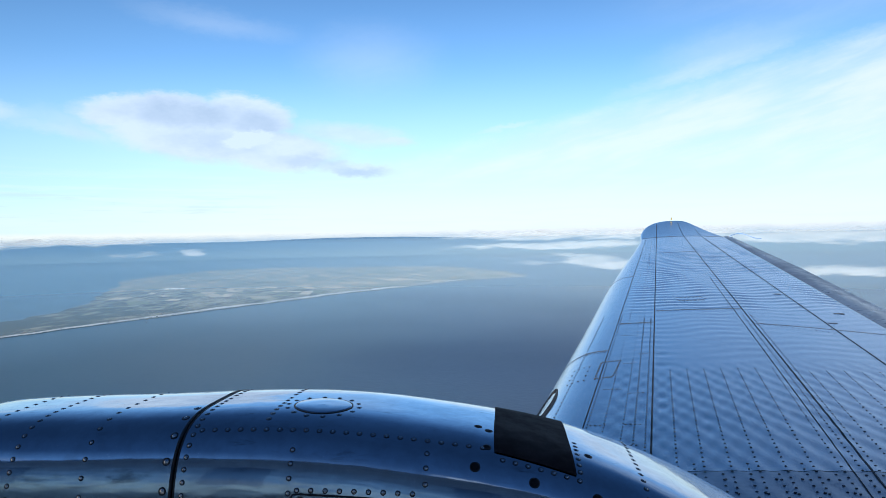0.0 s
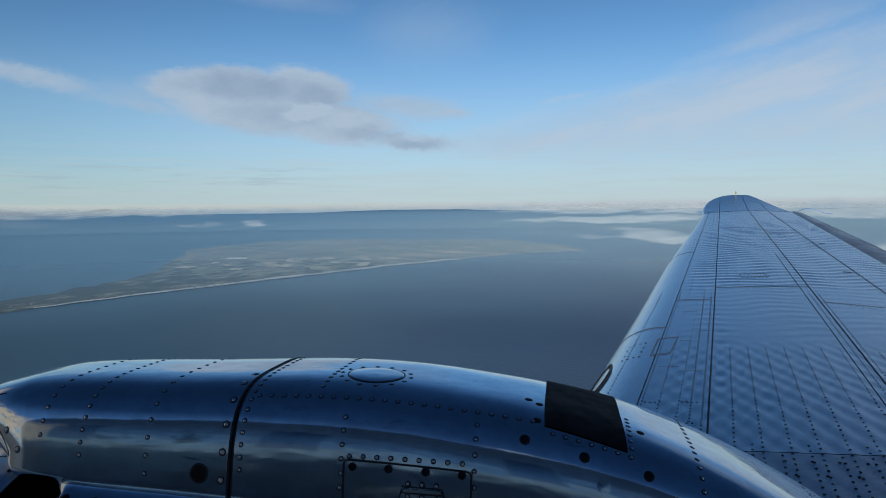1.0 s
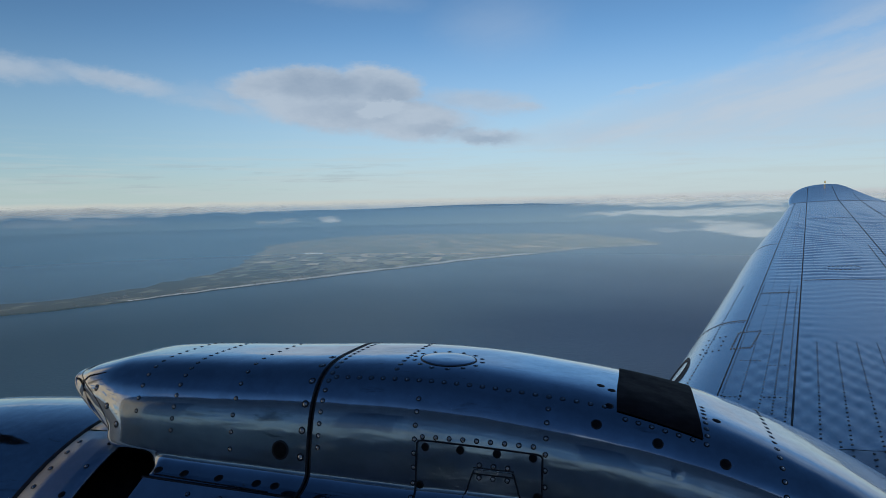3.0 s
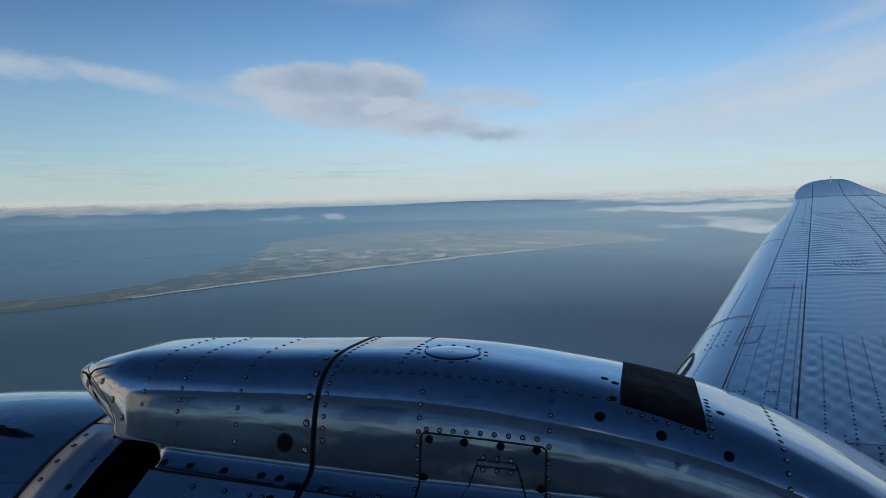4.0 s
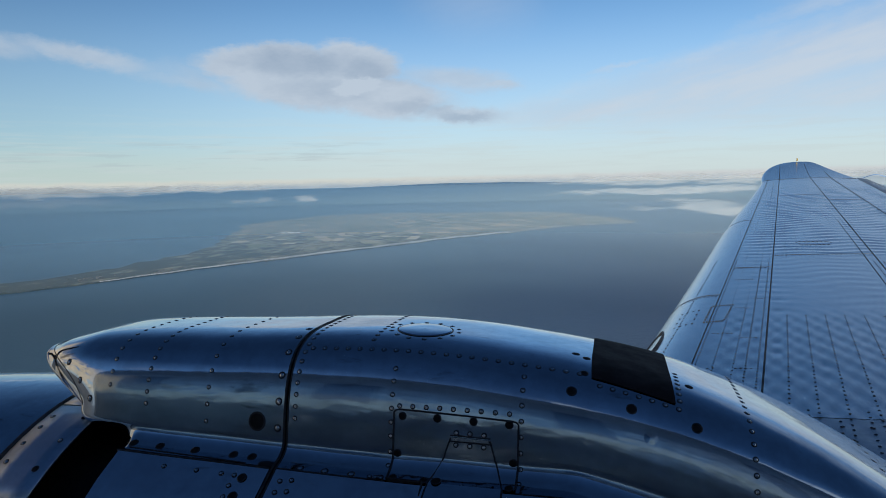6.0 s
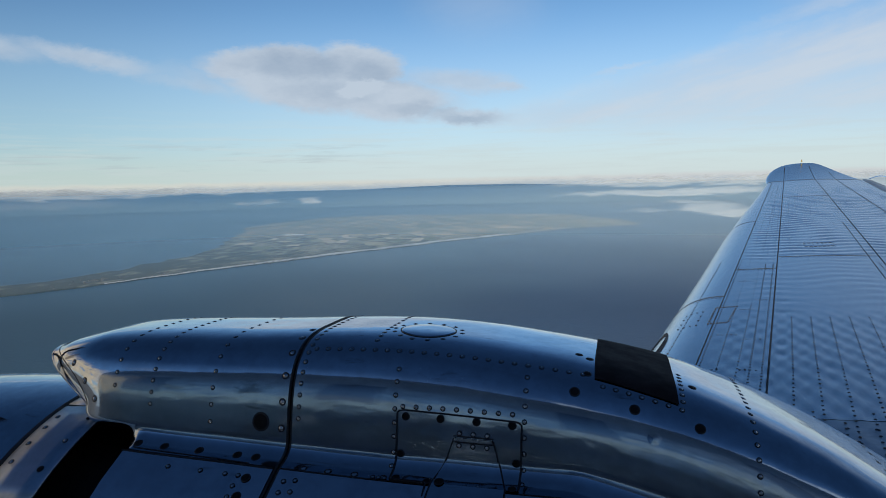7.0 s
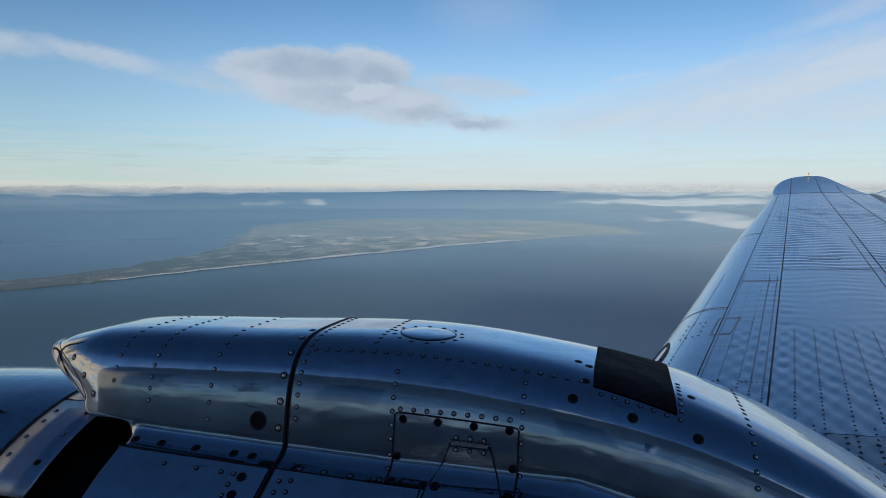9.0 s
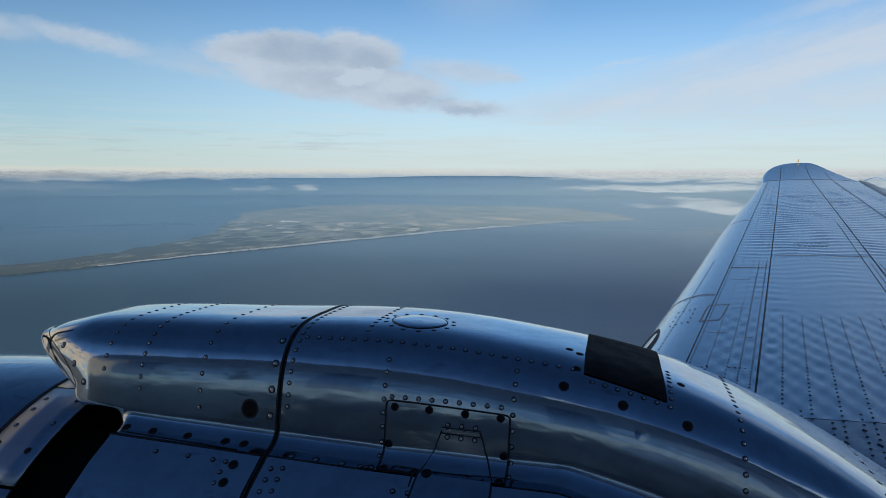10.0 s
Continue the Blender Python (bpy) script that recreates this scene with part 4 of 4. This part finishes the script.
def build_land():
    near, far = shore_line(NEAR_SHORE, 18, 8), shore_line(FAR_SHORE, 30, 26)
    loop = near + far
    bm = bmesh.new()
    top = [bm.verts.new((x, y, SEA_Z + 1.2)) for x, y in loop]
    face = bm.faces.new(top)
    bmesh.ops.triangulate(bm, faces=[face])
    side = bmesh.ops.extrude_edge_only(bm, edges=[e for e in bm.edges if e.is_boundary])
    for v in side["geom"]:
        if isinstance(v, bmesh.types.BMVert):
            v.co.z -= 2.0
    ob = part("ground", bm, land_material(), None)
    tagged(ob, "low wooded headland with fields and small towns beside the sea", "headland", kind="structure")
    # fields and pastures, laid out roughly along the shore
    def inland(x, y):
        """The least way from a place on the land to the shore, or nothing for a place on the water."""
        inside, least = False, 1e9
        for (x1, y1), (x2, y2) in zip(loop, loop[1:] + loop[:1]):
            if (y1 > y) != (y2 > y) and x < x1 + (x2 - x1) * (y - y1) / (y2 - y1):
                inside = not inside
            least = min(least, math.hypot(x1 - x, y1 - y))
        return least if inside else 0.0
    rng = random.Random(11)
    fv, ff = [], []

    def field(x, y, w, d, turn):
        k = len(fv)
        for sx, sy in ((-1, -1), (1, -1), (1, 1), (-1, 1)):
            a, b = sx * w * rng.uniform(0.75, 1.1), sy * d * rng.uniform(0.75, 1.1)
            fv.append((x + a * math.cos(turn) - b * math.sin(turn), y + a * math.sin(turn) + b * math.cos(turn), SEA_Z + 1.45 + 0.0003 * k))
        ff.append((k, k + 1, k + 2, k + 3))
    while len(ff) < 520:
        y = rng.uniform(900, 2450)
        x = rng.uniform(-1020, 20)
        if inland(x, y) > 24 and rng.random() < (y - 1000) / 700:
            field(x, y, rng.uniform(5, 19), rng.uniform(12, 48), 0.42 + rng.gauss(0, 0.15))
    farms = piece("fields", fv, ff, field_material())
    tagged(farms, "patchwork of olive and dry tan fields", "fields", kind="stuff")
    fv, ff = [], []
    for x, y, w, d in ((-352, 1560, 34, 62), (-300, 1690, 36, 70), (-385, 1440, 20, 40)):
        field(x, y, w, d, 0.5)
    dry = piece("dry_fields", fv, ff, plain("dry_grass", (0.88, 0.70, 0.46), 0.9, 0, 0.25, 0.05))
    dry.location.z = 0.3
    tagged(dry, "wide dry tan fields behind the beach", "fields", kind="stuff")
    # the pale beach along the near shore
    verts, faces = [], []
    near = [p for p in near if p[1] > 630]
    for i, (x, y) in enumerate(near):
        wide = max(0.3, (9.0 + 9.0 * noise.noise((x * 0.012, y * 0.012, 2)) + 6.0 * noise.noise((x * 0.06, y * 0.06, 4))) * min(1.0, max(0.05, (y - 620) / 260)) + max(0.0, (y - 700) * 0.016))
        verts += [(x + min(1.5, wide * 0.5), y - min(1.0, wide * 0.4), SEA_Z + 0.9), (x - wide * 0.15, y + wide * 0.1, SEA_Z + 1.28), (x - wide, y + wide * 0.7, SEA_Z + 1.5)]
    for i in range(len(near) - 1):
        for j in range(2):
            faces.append((i * 3 + j, i * 3 + j + 1, i * 3 + j + 4, i * 3 + j + 3))
    # houses, and the long pale sheds behind the shore
    def house(verts, faces, x, y, w, d, h, turn):
        k = len(verts)
        c, s_ = math.cos(turn), math.sin(turn)
        for sx, sy, z in ((-1, -1, 0), (1, -1, 0), (1, 1, 0), (-1, 1, 0), (-1, -1, h), (1, -1, h), (1, 1, h), (-1, 1, h), (-1, 0, h * 1.5), (1, 0, h * 1.5)):
            verts.append((x + sx * w * c - sy * d * s_, y + sx * w * s_ + sy * d * c, SEA_Z + 1.2 + z))
        faces.extend(tuple(k + i for i in q) for q in ((0, 1, 5, 4), (1, 2, 6, 9, 5), (2, 3, 7, 6), (3, 0, 4, 8, 7), (4, 5, 9, 8), (6, 7, 8, 9)))
    hv, hf = [], []
    rng = random.Random(5)
    for cx, cy, rx, ry, count in ((-517, 1145, 70, 90, 170), (-560, 735, 16, 50, 24), (-495, 920, 40, 110, 90), (-706, 1261, 60, 60, 50), (-99, 1604, 60, 30, 40), (-600, 660, 14, 34, 26), (-360, 1424, 120, 90, 60)):
        for _ in range(count):
            house(hv, hf, cx + rng.gauss(0, rx * 0.6), cy + rng.gauss(0, ry * 0.6), rng.uniform(0.5, 1.5), rng.uniform(0.4, 0.9), rng.uniform(0.4, 0.8), rng.uniform(0, 3.1))
    town = piece("houses", hv, hf, plain("pale_render", (0.24, 0.22, 0.20), 0.8, 0, 0.5, 0.3))
    tagged(town, "scattered pale houses of seaside towns", "town", kind="stuff")
    for i in range(4):
        sv, sf = [], []
        house(sv, sf, -746 + 11 * i, 1411 + 5 * (i % 2), 4.6, 2.2, 1.7, 0.25)
        shed = piece("shed", sv, sf, plain("white_sheet_metal", (0.80, 0.80, 0.80), 0.5, 0, 0.15, 0.3))
        tagged(shed, "long white metal shed on the headland", "shed", "sheds on the headland")
    ob = piece("beach", verts, faces, plain("beach_sand", (0.78, 0.765, 0.73), 0.9, 0, 0.45, 0.03))
    tagged(ob, "narrow pale sand beach along the headland", "beach", kind="structure")


build_land()


def build_far_hills():
    mat, n, s = material("hazed_far_land")
    split = n.add("ShaderNodeSeparateXYZ")
    n.link(place(n), split.inputs[0])
    # distance haze is put into the colour: sea-pale at the foot, bluer higher up
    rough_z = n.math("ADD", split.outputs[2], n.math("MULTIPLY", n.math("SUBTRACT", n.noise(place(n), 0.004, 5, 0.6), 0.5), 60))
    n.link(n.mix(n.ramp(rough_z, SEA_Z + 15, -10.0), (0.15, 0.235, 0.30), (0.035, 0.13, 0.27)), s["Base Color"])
    s["Roughness"].default_value = 0.9
    verts, faces = [], []
    angles = span(-75, 60, 240)
    for a in angles:
        h = 3 + 14 * noise.noise((a * 0.06, 0, 5)) + 3 * noise.noise((a * 0.5, 0, 2)) + 12 * math.exp(-((a + 14) / 9) ** 2)
        for r, z in ((4300, SEA_Z), (4620, SEA_Z + 98 + max(h, 0) * 0.5), (4750, SEA_Z + 104 + max(h, 0))):
            verts.append((r * math.sin(radians(a)), r * math.cos(radians(a)), z))
    for i in range(len(angles) - 1):
        for j in range(2):
            faces.append((i * 3 + j, i * 3 + j + 1, i * 3 + j + 4, i * 3 + j + 3))
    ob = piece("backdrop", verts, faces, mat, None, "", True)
    tagged(ob, "low coast far across the water, distance haze in its blue colour", "distant coast", kind="structure")


build_far_hills()


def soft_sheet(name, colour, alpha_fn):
    """A thin upright sheet painted as mist or cloud: diffuse where alpha_fn lets it be, clear elsewhere."""
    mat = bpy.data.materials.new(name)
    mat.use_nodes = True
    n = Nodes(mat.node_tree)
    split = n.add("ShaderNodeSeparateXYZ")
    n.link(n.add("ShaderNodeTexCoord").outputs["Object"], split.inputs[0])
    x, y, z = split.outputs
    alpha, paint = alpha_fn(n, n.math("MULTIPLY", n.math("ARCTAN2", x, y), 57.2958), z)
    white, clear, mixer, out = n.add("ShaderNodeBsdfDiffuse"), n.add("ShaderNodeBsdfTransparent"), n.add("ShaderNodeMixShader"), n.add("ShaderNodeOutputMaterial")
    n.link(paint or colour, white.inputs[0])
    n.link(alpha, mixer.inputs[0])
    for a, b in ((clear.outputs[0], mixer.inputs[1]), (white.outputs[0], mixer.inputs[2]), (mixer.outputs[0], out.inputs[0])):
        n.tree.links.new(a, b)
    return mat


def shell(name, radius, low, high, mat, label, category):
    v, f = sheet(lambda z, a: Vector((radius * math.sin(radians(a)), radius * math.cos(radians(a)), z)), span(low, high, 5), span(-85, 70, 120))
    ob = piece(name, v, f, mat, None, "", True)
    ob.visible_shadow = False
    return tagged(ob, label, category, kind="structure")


def haze_paint(n, az, z):
    """Distance haze painted by height: more opaque towards the horizon, its blue paler to one side."""
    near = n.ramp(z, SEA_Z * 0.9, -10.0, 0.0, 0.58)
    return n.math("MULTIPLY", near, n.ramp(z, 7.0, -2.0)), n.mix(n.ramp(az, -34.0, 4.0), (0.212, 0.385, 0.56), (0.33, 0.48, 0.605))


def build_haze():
    # a curved curtain whose painted opacity stands in for haze over the water
    shell("haze", 540, SEA_Z + 0.5, 12, soft_sheet("painted_sea_haze", (0.275, 0.425, 0.55), haze_paint), "upright sheet painted as thin blue sea haze", "haze")


FAR_CLOUDS = [(1.8, -0.72, 8.6, 0.30, 0.95), (6.6, -0.62, 5.5, 0.40, 1.0), (24.0, -0.25, 13.0, 0.62, 0.95), (12.0, 0.1, 9.0, 0.45, 0.9), (2.0, 0.15, 9.0, 0.42, 0.8), (-26.0, -0.70, 1.4, 0.15, 0.85),
              (-31.2, -0.88, 1.1, 0.12, 0.6), (-29.2, -0.80, 1.5, 0.14, 0.5), (-46.0, 0.10, 11.0, 0.48, 0.95), (-36.0, 0.12, 9.0, 0.32, 0.9), (-46.0, -0.65, 8.0, 0.40, 0.30)]
NEARER_CLOUDS = [(6.3, -1.95, 3.0, 0.50, 0.85), (9.0, -2.35, 3.6, 0.55, 0.9), (2.2, -2.15, 2.2, 0.2, 0.4), (5.0, -1.45, 2.4, 0.18, 0.6), (25.0, -2.8, 5.0, 0.42, 0.9), (34.0, -1.6, 6.0, 0.4, 0.8)]


def low_cloud(n, az, z, radius, clouds):
    el = n.math("DIVIDE", z, radius / 57.3)
    wob = n.math("SUBTRACT", n.noise(n.xyz(n.math("MULTIPLY", az, 0.28), n.math("MULTIPLY", el, 1.7), 0.0), 1.6, 7, 0.62), 0.5)
    wob_a = n.math("SUBTRACT", n.noise(n.xyz(n.math("MULTIPLY", az, 0.28), n.math("MULTIPLY", el, 1.7), 6.0), 1.6, 7, 0.62), 0.5)
    wa, we = n.math("ADD", az, n.math("MULTIPLY", wob_a, 4.0)), n.math("ADD", el, n.math("MULTIPLY", wob, 1.15))
    total = None
    for a, e, ra, re, most in clouds:
        p, q = n.math("DIVIDE", n.math("SUBTRACT", wa, a), ra), n.math("DIVIDE", n.math("SUBTRACT", we, e), re)
        mask = n.math("MULTIPLY", n.ramp(n.math("SQRT", n.math("ADD", n.math("MULTIPLY", p, p), n.math("MULTIPLY", q, q))), 1.0, 0.4), most)
        total = mask if total is None else n.math("MAXIMUM", total, mask)
    return total, n.mix(n.ramp(wob, -0.15, 0.15), (0.54, 0.55, 0.54), (0.79, 0.775, 0.73))


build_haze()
shell("cloud_bank", 4250, SEA_Z + 0.5, 130, soft_sheet("far_low_cloud", (0.7, 0.7, 0.7), lambda n, az, z: low_cloud(n, az, z, 4250, FAR_CLOUDS)), "broken white low cloud lying over the far sea", "cloud bank")
shell("cloud_bank", 1560, SEA_Z + 0.5, -10, soft_sheet("nearer_low_cloud", (0.7, 0.7, 0.7), lambda n, az, z: low_cloud(n, az, z, 1560, NEARER_CLOUDS)), "small ragged clouds low over the sea", "cloud bank")
